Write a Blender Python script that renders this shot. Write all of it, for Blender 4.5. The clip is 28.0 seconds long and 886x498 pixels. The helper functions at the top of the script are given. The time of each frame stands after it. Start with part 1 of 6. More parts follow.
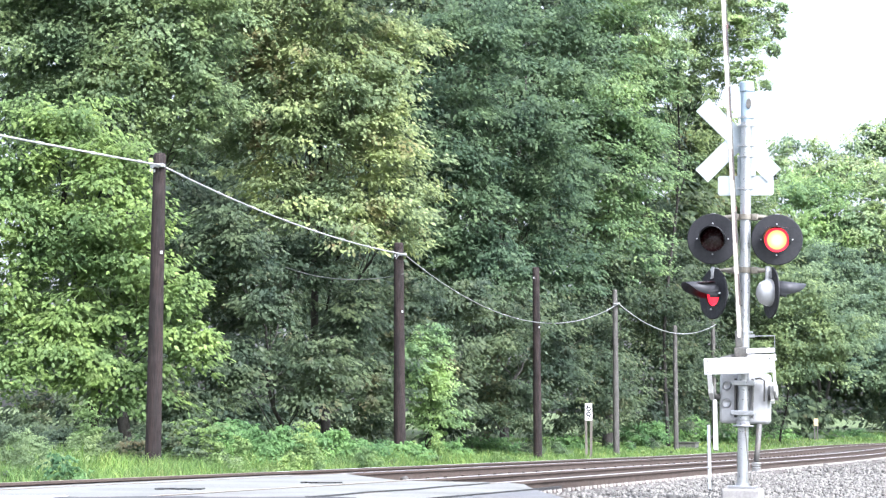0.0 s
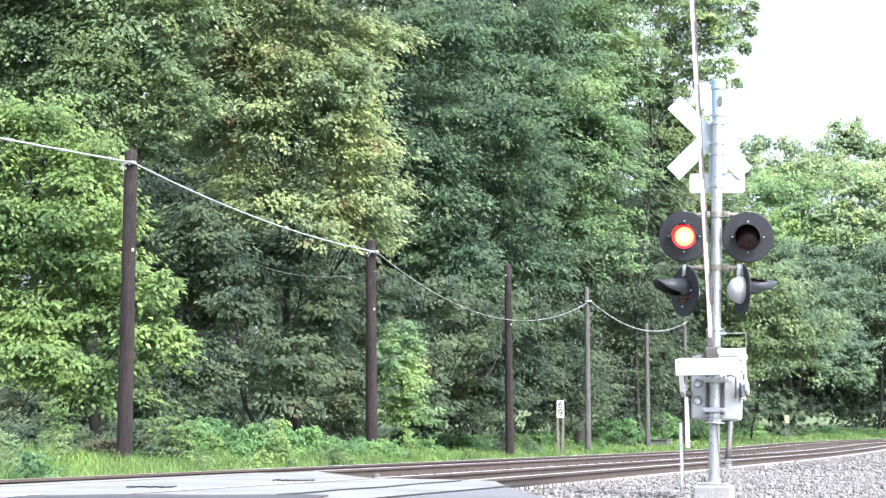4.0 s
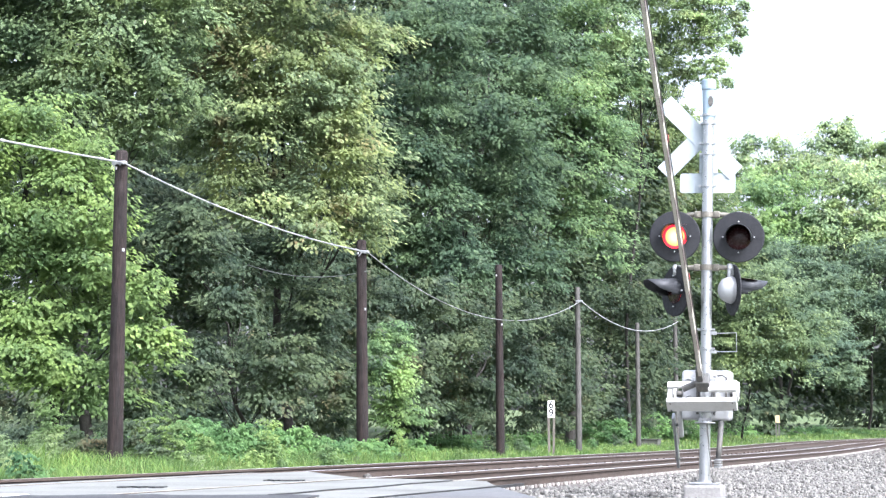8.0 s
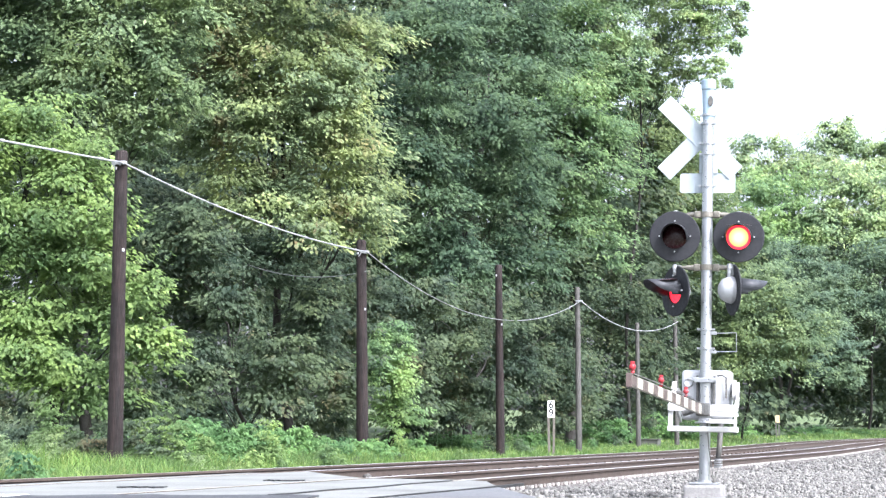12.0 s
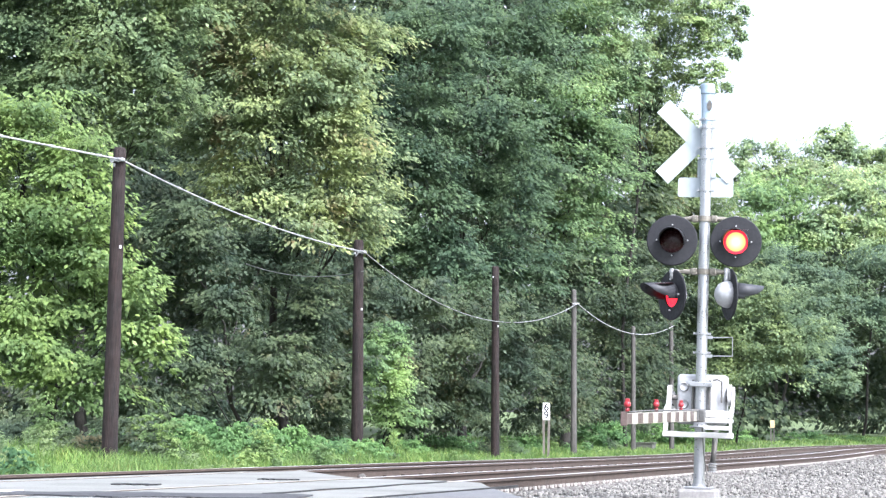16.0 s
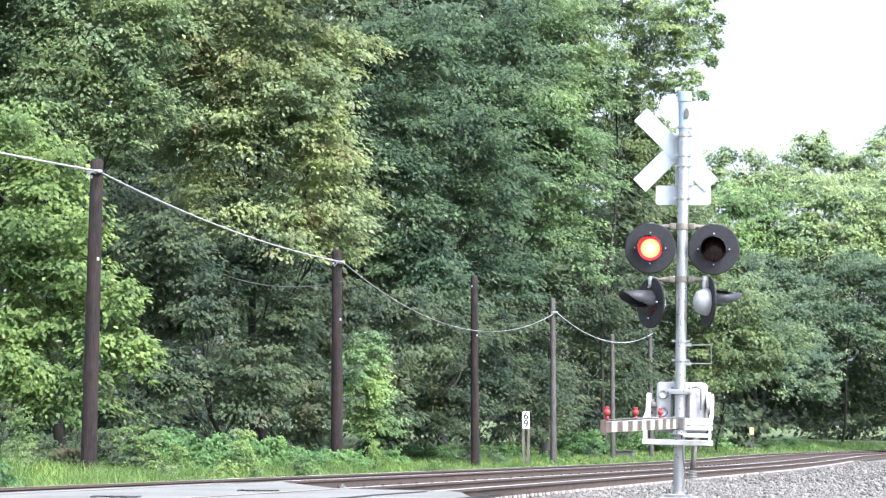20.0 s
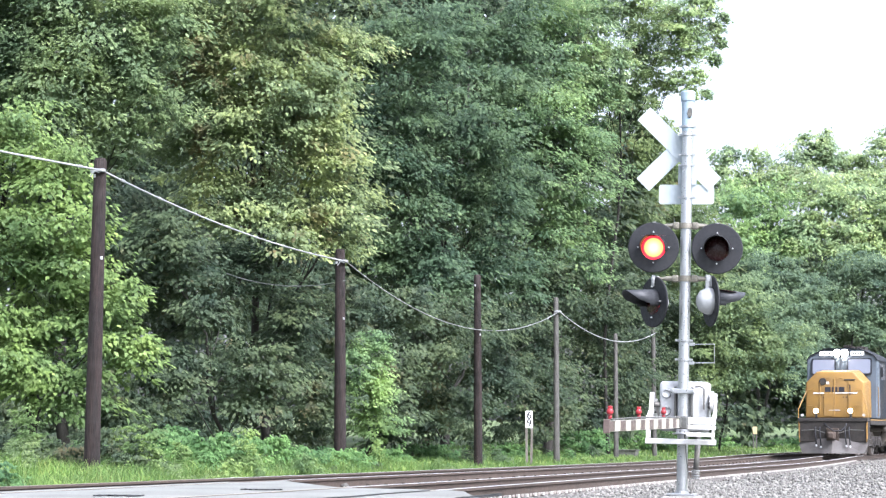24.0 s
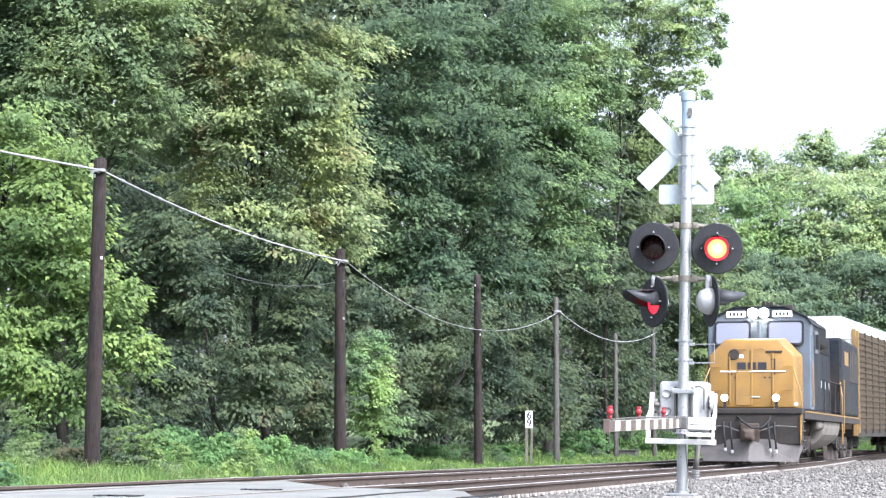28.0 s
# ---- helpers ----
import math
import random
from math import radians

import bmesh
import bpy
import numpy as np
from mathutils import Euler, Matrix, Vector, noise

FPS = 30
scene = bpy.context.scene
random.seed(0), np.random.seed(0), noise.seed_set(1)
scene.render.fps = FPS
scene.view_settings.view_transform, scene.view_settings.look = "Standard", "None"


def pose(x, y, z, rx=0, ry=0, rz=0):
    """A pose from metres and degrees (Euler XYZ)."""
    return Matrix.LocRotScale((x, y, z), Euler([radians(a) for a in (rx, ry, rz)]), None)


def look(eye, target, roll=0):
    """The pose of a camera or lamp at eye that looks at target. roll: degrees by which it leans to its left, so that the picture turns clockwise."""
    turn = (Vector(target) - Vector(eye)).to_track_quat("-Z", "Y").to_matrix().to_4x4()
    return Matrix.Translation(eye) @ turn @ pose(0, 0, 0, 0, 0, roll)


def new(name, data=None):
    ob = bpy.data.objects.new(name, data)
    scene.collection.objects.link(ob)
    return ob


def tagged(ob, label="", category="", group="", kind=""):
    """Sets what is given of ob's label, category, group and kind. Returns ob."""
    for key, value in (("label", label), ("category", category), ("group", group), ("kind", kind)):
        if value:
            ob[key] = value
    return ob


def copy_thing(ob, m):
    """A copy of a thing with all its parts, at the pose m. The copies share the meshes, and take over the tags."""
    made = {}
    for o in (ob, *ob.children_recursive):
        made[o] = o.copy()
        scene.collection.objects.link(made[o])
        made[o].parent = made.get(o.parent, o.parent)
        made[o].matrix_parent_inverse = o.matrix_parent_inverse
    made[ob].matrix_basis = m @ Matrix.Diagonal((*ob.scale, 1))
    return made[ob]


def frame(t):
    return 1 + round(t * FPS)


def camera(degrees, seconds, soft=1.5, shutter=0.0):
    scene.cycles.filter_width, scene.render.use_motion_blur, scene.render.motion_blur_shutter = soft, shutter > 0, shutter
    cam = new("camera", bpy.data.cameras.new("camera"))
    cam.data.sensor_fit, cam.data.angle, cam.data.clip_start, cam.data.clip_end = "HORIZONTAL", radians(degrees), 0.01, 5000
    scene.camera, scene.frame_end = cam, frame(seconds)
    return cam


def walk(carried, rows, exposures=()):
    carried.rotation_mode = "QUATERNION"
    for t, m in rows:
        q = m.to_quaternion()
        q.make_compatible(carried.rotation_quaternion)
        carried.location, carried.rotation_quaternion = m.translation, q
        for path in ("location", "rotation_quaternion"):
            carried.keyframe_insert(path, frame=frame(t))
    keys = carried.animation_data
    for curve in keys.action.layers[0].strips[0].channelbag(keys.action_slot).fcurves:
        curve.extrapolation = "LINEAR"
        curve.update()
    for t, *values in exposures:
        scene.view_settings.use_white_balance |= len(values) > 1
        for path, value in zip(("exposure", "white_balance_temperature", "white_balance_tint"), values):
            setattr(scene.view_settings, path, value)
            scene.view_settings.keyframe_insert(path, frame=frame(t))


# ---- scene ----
EYE = (0.0, 0.0, 0.55)


def aim(turn, tilt, lean):
    a, b = radians(turn), radians(tilt)
    way = Vector((math.sin(a) * math.cos(b), math.cos(a) * math.cos(b), math.sin(b)))
    return look(EYE, Vector(EYE) + way * 20, lean)


cam = camera(25.62, 28.0, soft=1.3)
walk(cam, [
    (0.0, aim(-1.1, 5.521, 0.114)),
    (0.5, aim(-1.046, 5.521, 0.122)),
    (1.0, aim(-0.993, 5.595, 0.135)),
    (1.5, aim(-0.924, 5.598, 0.099)),
    (2.0, aim(-0.827, 5.543, 0.107)),
    (2.5, aim(-0.666, 5.472, 0.097)),
    (3.0, aim(-0.441, 5.448, 0.062)),
    (3.5, aim(-0.333, 5.447, 0.047)),
    (5.5, aim(-0.148, 5.447, 0.024)),
    (6.0, aim(-0.111, 5.447, 0.035)),
    (6.5, aim(-0.077, 5.447, 0.013)),
    (7.0, aim(-0.051, 5.447, 0.004)),
    (7.5, aim(-0.022, 5.447, 0.013)),
    (8.0, aim(-0.0, 5.447, 0.0)),
    (15.5, aim(0.0, 5.449, -0.012)),
    (16.0, aim(0.084, 5.477, 0.699)),
    (16.4, aim(0.13, 5.57, 0.62)),
    (16.5, aim(0.739, 5.751, 0.449)),
    (16.6, aim(1.06, 5.76, 0.48)),
    (16.8, aim(1.29, 5.71, 0.53)),
    (17.0, aim(1.195, 5.666, 0.6)),
    (17.5, aim(1.04, 5.912, 0.714)),
    (17.6, aim(1.08, 5.94, 0.62)),
    (17.8, aim(1.40, 6.04, 0.42)),
    (18.0, aim(1.208, 6.048, 0.246)),
    (18.5, aim(0.879, 5.813, 0.232)),
    (19.0, aim(0.802, 5.788, 0.242)),
    (19.5, aim(0.752, 5.788, 0.249)),
    (20.0, aim(0.72, 5.761, 0.227)),
    (20.5, aim(0.676, 5.738, 0.235)),
    (21.0, aim(0.65, 5.736, 0.258)),
    (21.5, aim(0.625, 5.736, 0.26)),
    (28.0, aim(0.625, 5.736, 0.26))
], exposures=[(0.0, 2.17, 5720, 15), (3.5, 2.17, 5720, 15), (5.5, 2.10, 5720, 15), (15.0, 2.05, 5720, 15), (18.5, 1.96, 5720, 15), (28.0, 1.96, 5720, 15)])

# ---- light ----
world = bpy.data.worlds.new("overcast_sky")
scene.world = world
world.use_nodes = True
wn, wl = world.node_tree.nodes, world.node_tree.links
sky = wn.new("ShaderNodeTexSky")
sky.sky_type, sky.sun_disc = "NISHITA", False
sky.sun_elevation, sky.sun_rotation = radians(47), radians(140)
sky.air_density, sky.dust_density, sky.ozone_density = 1.2, 6.0, 1.0
pale = wn.new("ShaderNodeHueSaturation")
pale.inputs["Saturation"].default_value = 0.34
wl.new(sky.outputs[0], pale.inputs["Color"])
wl.new(pale.outputs[0], wn["Background"].inputs["Color"])
wn["Background"].inputs["Strength"].default_value = 0.15

sun = new("sun", bpy.data.lights.new("sun", "SUN"))
sun.data.energy, sun.data.angle, sun.data.color = 1.65, radians(26), (1.0, 0.97, 0.92)
sun.matrix_world = look((28, -4, 47), (0, 30, 0))


# ---- materials ----
def shader(name, rough=0.7, metal=0.0):
    m = bpy.data.materials.new(name)
    m.use_nodes = True
    b = m.node_tree.nodes["Principled BSDF"]
    b.inputs["Roughness"].default_value, b.inputs["Metallic"].default_value = rough, metal
    return m, m.node_tree.nodes, m.node_tree.links, b


def ramp(n, l, source, stops):
    r = n.new("ShaderNodeValToRGB")
    while len(r.color_ramp.elements) < len(stops):
        r.color_ramp.elements.new(0.5)
    for e, (p, c) in zip(r.color_ramp.elements, stops):
        e.position, e.color = p, (*c, 1)
    l.new(source, r.inputs[0])
    return r.outputs[0]


def noise_of(n, l, scale, detail=4, stretch=None, space="Object"):
    tc = n.new("ShaderNodeTexCoord")
    t = n.new("ShaderNodeTexNoise")
    t.inputs["Scale"].default_value, t.inputs["Detail"].default_value = scale, detail
    if stretch:
        mp = n.new("ShaderNodeMapping")
        mp.inputs["Scale"].default_value = stretch
        l.new(tc.outputs[space], mp.inputs[0])
        l.new(mp.outputs[0], t.inputs["Vector"])
    else:
        l.new(tc.outputs[space], t.inputs["Vector"])
    return t.outputs["Fac"]


def blend(n, l, fac, a, b, mode="MIX"):
    x = n.new("ShaderNodeMix")
    x.data_type, x.blend_type = "RGBA", mode
    for sock, v in ((x.inputs[0], fac), (x.inputs[6], a), (x.inputs[7], b)):
        if isinstance(v, (int, float)):
            sock.default_value = v
        elif isinstance(v, tuple):
            sock.default_value = (*v, 1)
        else:
            l.new(v, sock)
    return x.outputs[2]


def worn(name, base, dirt, rough=0.6, metal=0.0, big=1.5, fine=22.0, bump=0.15, amount=0.55, stretch=None, speckle=0.15):
    """A surface with stains at a large scale, grain at a small one, and fine relief."""
    m, n, l, b = shader(name, rough, metal)
    b.inputs["Specular IOR Level"].default_value = 0.3
    stain = ramp(n, l, noise_of(n, l, big, 6, stretch), [(0.42, (0, 0, 0)), (0.72, (amount,) * 3)])
    grain = ramp(n, l, noise_of(n, l, fine, 5, stretch), [(0.3, (1 - 1.2 * speckle,) * 3), (0.7, (1 + 0.8 * speckle,) * 3)])
    c = blend(n, l, stain, base, dirt)
    l.new(blend(n, l, 1.0, c, grain, "MULTIPLY"), b.inputs["Base Color"])
    bp = n.new("ShaderNodeBump")
    bp.inputs["Strength"].default_value, bp.inputs["Distance"].default_value = bump, 0.02
    l.new(noise_of(n, l, fine * 1.5, 5, stretch), bp.inputs["Height"])
    l.new(bp.outputs[0], b.inputs["Normal"])
    rr = ramp(n, l, noise_of(n, l, fine * 0.6, 3), [(0.3, (max(rough - 0.12, 0.05),) * 3), (0.7, (min(rough + 0.12, 1.0),) * 3)])
    l.new(rr, b.inputs["Roughness"])
    return m


def leafy(name, dark, mid, light, autumn=None, share=0.0, glow=0.48):
    """Leaves: each one its own green, patches across the crown, light passing through."""
    m, n, l, b = shader(name, 0.5)
    geo = n.new("ShaderNodeNewGeometry")
    own = ramp(n, l, geo.outputs["Random Per Island"], [(0.0, tuple(0.35 * a + 0.65 * c for a, c in zip(dark, mid))), (0.6, mid), (1.0, tuple(0.7 * a + 0.3 * c for a, c in zip(light, mid)))])
    patch = ramp(n, l, noise_of(n, l, 0.55, 3), [(0.35, (0.68, 0.74, 0.8)), (0.65, (1.25, 1.2, 1.02))])
    c = blend(n, l, 1.0, own, patch, "MULTIPLY")
    spray = ramp(n, l, noise_of(n, l, 1.5, 2), [(0.36, (0.72, 0.76, 0.78)), (0.64, (1.26, 1.22, 1.1))])
    c = blend(n, l, 1.0, c, spray, "MULTIPLY")
    if autumn:
        spot = ramp(n, l, noise_of(n, l, 0.9, 5), [(0.6 - share * 0.3, (0, 0, 0)), (0.78 - share * 0.3, (0.75,) * 3)])
        c = blend(n, l, spot, c, autumn)
    l.new(c, b.inputs["Base Color"])
    b.inputs["Specular IOR Level"].default_value = 0.22
    tr = n.new("ShaderNodeBsdfTranslucent")
    l.new(c, tr.inputs["Color"])
    mx = n.new("ShaderNodeMixShader")
    mx.inputs[0].default_value = glow
    l.new(b.outputs[0], mx.inputs[1])
    l.new(tr.outputs[0], mx.inputs[2])
    l.new(mx.outputs[0], n["Material Output"].inputs["Surface"])
    return m


def glowing(name, colour, strength):
    m, n, l, b = shader(name, 0.4)
    b.inputs["Base Color"].default_value = (*colour, 1)
    b.inputs["Emission Color"].default_value = (*colour, 1)
    b.inputs["Emission Strength"].default_value = strength
    return m


galvanised = worn("galvanised_steel", (0.37, 0.38, 0.385), (0.29, 0.29, 0.288), 0.36, 0.75, 3, 40, 0.04, speckle=0.05)
alu_paint = worn("aluminium_paint", (0.38, 0.385, 0.385), (0.29, 0.29, 0.285), 0.55, 0.1, 3, 40, 0.05, 0.35, speckle=0.05)
white_paint = worn("weathered_white_paint", (0.54, 0.535, 0.515), (0.36, 0.335, 0.30), 0.5, 0.0, 5, 45, 0.1, 0.4, speckle=0.05)
sign_back = worn("bare_sign_aluminium", (0.35, 0.39, 0.41), (0.335, 0.37, 0.39), 0.5, 0.0, 2, 12, 0.01, 0.4, speckle=0.05)
cap_blue = worn("faded_blue_grey_paint", (0.25, 0.315, 0.37), (0.2, 0.25, 0.29), 0.5, 0.0, 3, 30, 0.05, speckle=0.05)
sign_white = worn("white_sign_sheet", (0.82, 0.82, 0.80), (0.6, 0.58, 0.52), 0.4, 0.0, 6, 40, 0.05)
black_paint = worn("flat_black_paint", (0.016, 0.0165, 0.019), (0.026, 0.026, 0.028), 0.7, 0.0, 4, 40, 0.08, speckle=0.05)
grey_iron = worn("dirty_grey_iron", (0.10, 0.10, 0.095), (0.17, 0.15, 0.12), 0.6, 0.3, 5, 40, 0.2)
cable_grey = worn("grey_cable", (0.33, 0.335, 0.335), (0.2, 0.2, 0.2), 0.4, 0.1, 3, 30, 0.05)
cable_mid = worn("dull_grey_cable", (0.17, 0.175, 0.17), (0.28, 0.28, 0.28), 0.5, 0.1, 3, 30, 0.05)
cable_dark = worn("dark_wire", (0.10, 0.11, 0.10), (0.2, 0.2, 0.2), 0.6, 0.2, 3, 30, 0.05)
bronze = worn("weathered_bronze_casting", (0.20, 0.185, 0.15), (0.11, 0.10, 0.085), 0.5, 0.35, 6, 40, 0.1)
hood_black = worn("faded_black_hood", (0.030, 0.032, 0.036), (0.05, 0.05, 0.053), 0.5, 0.0, 4, 40, 0.08, speckle=0.05)
concrete = worn("concrete", (0.22, 0.213, 0.20), (0.14, 0.133, 0.122), 0.85, 0.0, 3, 30, 0.3)
stripe_red = worn("faded_red_stripe", (0.085, 0.062, 0.055), (0.12, 0.09, 0.075), 0.5, 0.0, 5, 40, 0.1)
stripe_white = worn("faded_white_stripe", (0.37, 0.345, 0.28), (0.27, 0.245, 0.2), 0.5, 0.0, 5, 40, 0.1)
arm_edge = worn("weathered_arm_edge", (0.46, 0.43, 0.385), (0.33, 0.30, 0.265), 0.6, 0.0, 4, 40, 0.1)
red_plastic = worn("red_lamp_plastic", (0.26, 0.025, 0.03), (0.16, 0.035, 0.035), 0.3, 0.0, 5, 40, 0.05)
dark_lens = worn("unlit_red_lens", (0.026, 0.006, 0.008), (0.018, 0.004, 0.006), 0.25, 0.0, 5, 60, 0.05)
def lens_glow(name, core, mid, rim, strength):
    """A lit lens: bright at the bulb, redder towards its rim."""
    m, n, l, b = shader(name, 0.35)
    tc = n.new("ShaderNodeTexCoord")
    sp = n.new("ShaderNodeVectorMath")
    sp.operation = "MULTIPLY"
    sp.inputs[1].default_value = (1, 0, 1)
    l.new(tc.outputs["Object"], sp.inputs[0])
    ln = n.new("ShaderNodeVectorMath")
    ln.operation = "LENGTH"
    l.new(sp.outputs[0], ln.inputs[0])
    sc = n.new("ShaderNodeMath")
    sc.operation = "MULTIPLY"
    sc.inputs[1].default_value = 6.0
    l.new(ln.outputs["Value"], sc.inputs[0])
    c = ramp(n, l, sc.outputs[0], [(0.0, core), (0.60, mid), (0.76, rim), (0.95, tuple(0.75 * v for v in rim))])
    b.inputs["Base Color"].default_value = (*rim, 1)
    l.new(c, b.inputs["Emission Color"])
    b.inputs["Emission Strength"].default_value = strength
    return m


lit_red = glowing("lit_red_rim", (1.0, 0.02, 0.04), 0.5)
lit_core = lens_glow("lit_lamp_core", (1.0, 0.72, 0.26), (1.0, 0.42, 0.07), (1.0, 0.03, 0.04), 1.1)
lit_side = glowing("lit_red_lamp_core", (1.0, 0.03, 0.05), 0.36)
creosote = worn("creosoted_pole_wood", (0.023, 0.0152, 0.0132), (0.010, 0.0082, 0.0076), 0.85, 0.0, 1.6, 9, 0.9, 0.9, (6, 6, 0.4), 0.5)
grey_wood = worn("weathered_grey_wood", (0.085, 0.081, 0.073), (0.048, 0.045, 0.04), 0.85, 0.0, 1.2, 10, 0.7, 0.85, (6, 6, 0.4), 0.4)
bark = worn("tree_bark", (0.034, 0.031, 0.027), (0.02, 0.019, 0.017), 0.9, 0.0, 1.5, 10, 0.8, 0.7, (4, 4, 0.7))
rail_top = worn("polished_rail_head", (0.78, 0.78, 0.77), (0.60, 0.58, 0.55), 0.5, 0.5, 2, 40, 0.03)
rail_dull = worn("dull_rail_head", (0.30, 0.27, 0.22), (0.17, 0.145, 0.12), 0.8, 0.1, 2, 40, 0.05)
rail_rust = worn("rusty_rail_side", (0.07, 0.053, 0.042), (0.045, 0.036, 0.03), 0.8, 0.1, 3, 40, 0.2)
tie_wood = worn("weathered_tie_timber", (0.095, 0.085, 0.076), (0.058, 0.051, 0.047), 0.9, 0.0, 2, 18, 0.5, 0.7, (0.6, 6, 6))
tie_end = worn("pale_limed_tie_end", (0.40, 0.38, 0.35), (0.22, 0.19, 0.16), 0.9, 0.0, 5, 30, 0.4)
asphalt = worn("worn_asphalt", (0.10, 0.102, 0.102), (0.06, 0.061, 0.061), 0.92, 0.0, 0.6, 30, 0.3, 0.7)
panel_grey = worn("crossing_panel_concrete", (0.155, 0.158, 0.143), (0.092, 0.092, 0.082), 0.92, 0.0, 0.8, 25, 0.3, 0.75)
dark_patch = worn("dark_asphalt_patch", (0.045, 0.046, 0.048), (0.028, 0.028, 0.03), 0.85, 0.0, 1.2, 30, 0.3, 0.7)
tar = worn("black_tar_seam", (0.02, 0.02, 0.021), (0.04, 0.04, 0.04), 0.5, 0.0, 3, 30, 0.2)
line_white = worn("worn_road_paint", (0.72, 0.72, 0.70), (0.45, 0.45, 0.44), 0.6, 0.0, 2, 25, 0.1, 0.7)


def ground_material():
    """Soil and leaf litter with a grassy tint, gravelly in patches."""
    m, n, l, b = shader("grassy_soil", 0.95)
    a = ramp(n, l, noise_of(n, l, 0.25, 6), [(0.35, (0.055, 0.085, 0.022)), (0.55, (0.075, 0.11, 0.03)), (0.75, (0.10, 0.095, 0.05))])
    g = ramp(n, l, noise_of(n, l, 9, 6), [(0.3, (0.6,) * 3), (0.7, (1.25,) * 3)])
    l.new(blend(n, l, 1.0, a, g, "MULTIPLY"), b.inputs["Base Color"])
    bp = n.new("ShaderNodeBump")
    bp.inputs["Strength"].default_value, bp.inputs["Distance"].default_value = 0.6, 0.08
    l.new(noise_of(n, l, 14, 6), bp.inputs["Height"])
    l.new(bp.outputs[0], b.inputs["Normal"])
    return m


def stone_material(name, a, b_, c):
    m, n, l, b = shader(name, 0.85)
    geo = n.new("ShaderNodeNewGeometry")
    own = ramp(n, l, geo.outputs["Random Per Island"], [(0.0, a), (0.45, b_), (1.0, c)])
    g = ramp(n, l, noise_of(n, l, 25, 5), [(0.3, (0.75,) * 3), (0.7, (1.15,) * 3)])
    l.new(blend(n, l, 1.0, own, g, "MULTIPLY"), b.inputs["Base Color"])
    return m


soil = ground_material()
stones = stone_material("limestone_ballast", (0.065, 0.061, 0.054), (0.13, 0.124, 0.11), (0.21, 0.20, 0.178))
bed = worn("ballast_bed", (0.115, 0.109, 0.099), (0.07, 0.066, 0.061), 0.95, 0.0, 1.0, 16, 0.9, 0.7)
leaf_bright = leafy("bright_boxelder_leaf", (0.092, 0.145, 0.054), (0.155, 0.23, 0.084), (0.25, 0.335, 0.14))
leaf_grey = leafy("greyish_elm_leaf", (0.098, 0.14, 0.076), (0.15, 0.208, 0.108), (0.23, 0.3, 0.165))
leaf_olive = leafy("olive_yellow_leaf", (0.14, 0.178, 0.09), (0.225, 0.28, 0.137), (0.34, 0.4, 0.205), (0.29, 0.19, 0.10), 0.12)
# Deep green with the maple's darker left side put into the colour.
leaf_maple = leafy("shaded_deep_green_maple_leaf", (0.052, 0.084, 0.05), (0.078, 0.124, 0.072), (0.14, 0.205, 0.12))
# Yellow-green with the brightness of the lit right flank put in.
leaf_lime = leafy("lit_yellow_green_maple_leaf", (0.095, 0.152, 0.076), (0.15, 0.23, 0.112), (0.24, 0.335, 0.175))
# Shade inside the wood is put into this dark undergrowth green.
leaf_under = leafy("shade_toned_undergrowth_leaf", (0.046, 0.068, 0.043), (0.072, 0.102, 0.062), (0.118, 0.153, 0.092), (0.18, 0.14, 0.07), 0.02)
# Distance haze and backlight are put into this lighter leaf colour.
leaf_far = leafy("haze_lit_far_leaf", (0.17, 0.235, 0.125), (0.265, 0.35, 0.185), (0.37, 0.46, 0.26), (0.30, 0.27, 0.12), 0.04)
# Palest leaf: haze on the farthest crowns, put into colour and translucency.
leaf_haze_pale = leafy("haze_paled_leaf", (0.19, 0.25, 0.14), (0.29, 0.37, 0.205), (0.38, 0.46, 0.275), (0.34, 0.30, 0.16), 0.04, 0.56)
leaf_fresh = leafy("fresh_linden_leaf", (0.12, 0.19, 0.085), (0.19, 0.285, 0.125), (0.28, 0.39, 0.19))
leaf_olive_deep = leafy("dull_oak_leaf", (0.085, 0.125, 0.062), (0.14, 0.19, 0.09), (0.22, 0.28, 0.13), (0.24, 0.17, 0.075), 0.06)
# Blue-green far leaf, darkened so that canopy shade sits in its colour.
leaf_far_shade = leafy("shaded_blue_green_far_leaf", (0.075, 0.115, 0.075), (0.118, 0.172, 0.11), (0.18, 0.245, 0.16))
leaf_vine = leafy("kudzu_like_vine_leaf", (0.07, 0.14, 0.055), (0.11, 0.205, 0.08), (0.19, 0.30, 0.125))
grass_blade = leafy("fresh_grass_blade", (0.075, 0.145, 0.042), (0.135, 0.225, 0.068), (0.28, 0.33, 0.13), (0.20, 0.19, 0.075), 0.05)


# ---- mesh helpers ----
def part(name, bm, material, parent=None, label="", smooth=False, place=None):
    me = bpy.data.meshes.new(name)
    bm.to_mesh(me)
    bm.free()
    for mt in material if isinstance(material, (list, tuple)) else [material]:
        me.materials.append(mt)
    if smooth:
        me.polygons.foreach_set("use_smooth", [True] * len(me.polygons))
    ob = new(name, me)
    if parent:
        ob.parent = parent
    if place is not None:
        ob.matrix_basis = place
    if label:
        tagged(ob, label)
    return ob


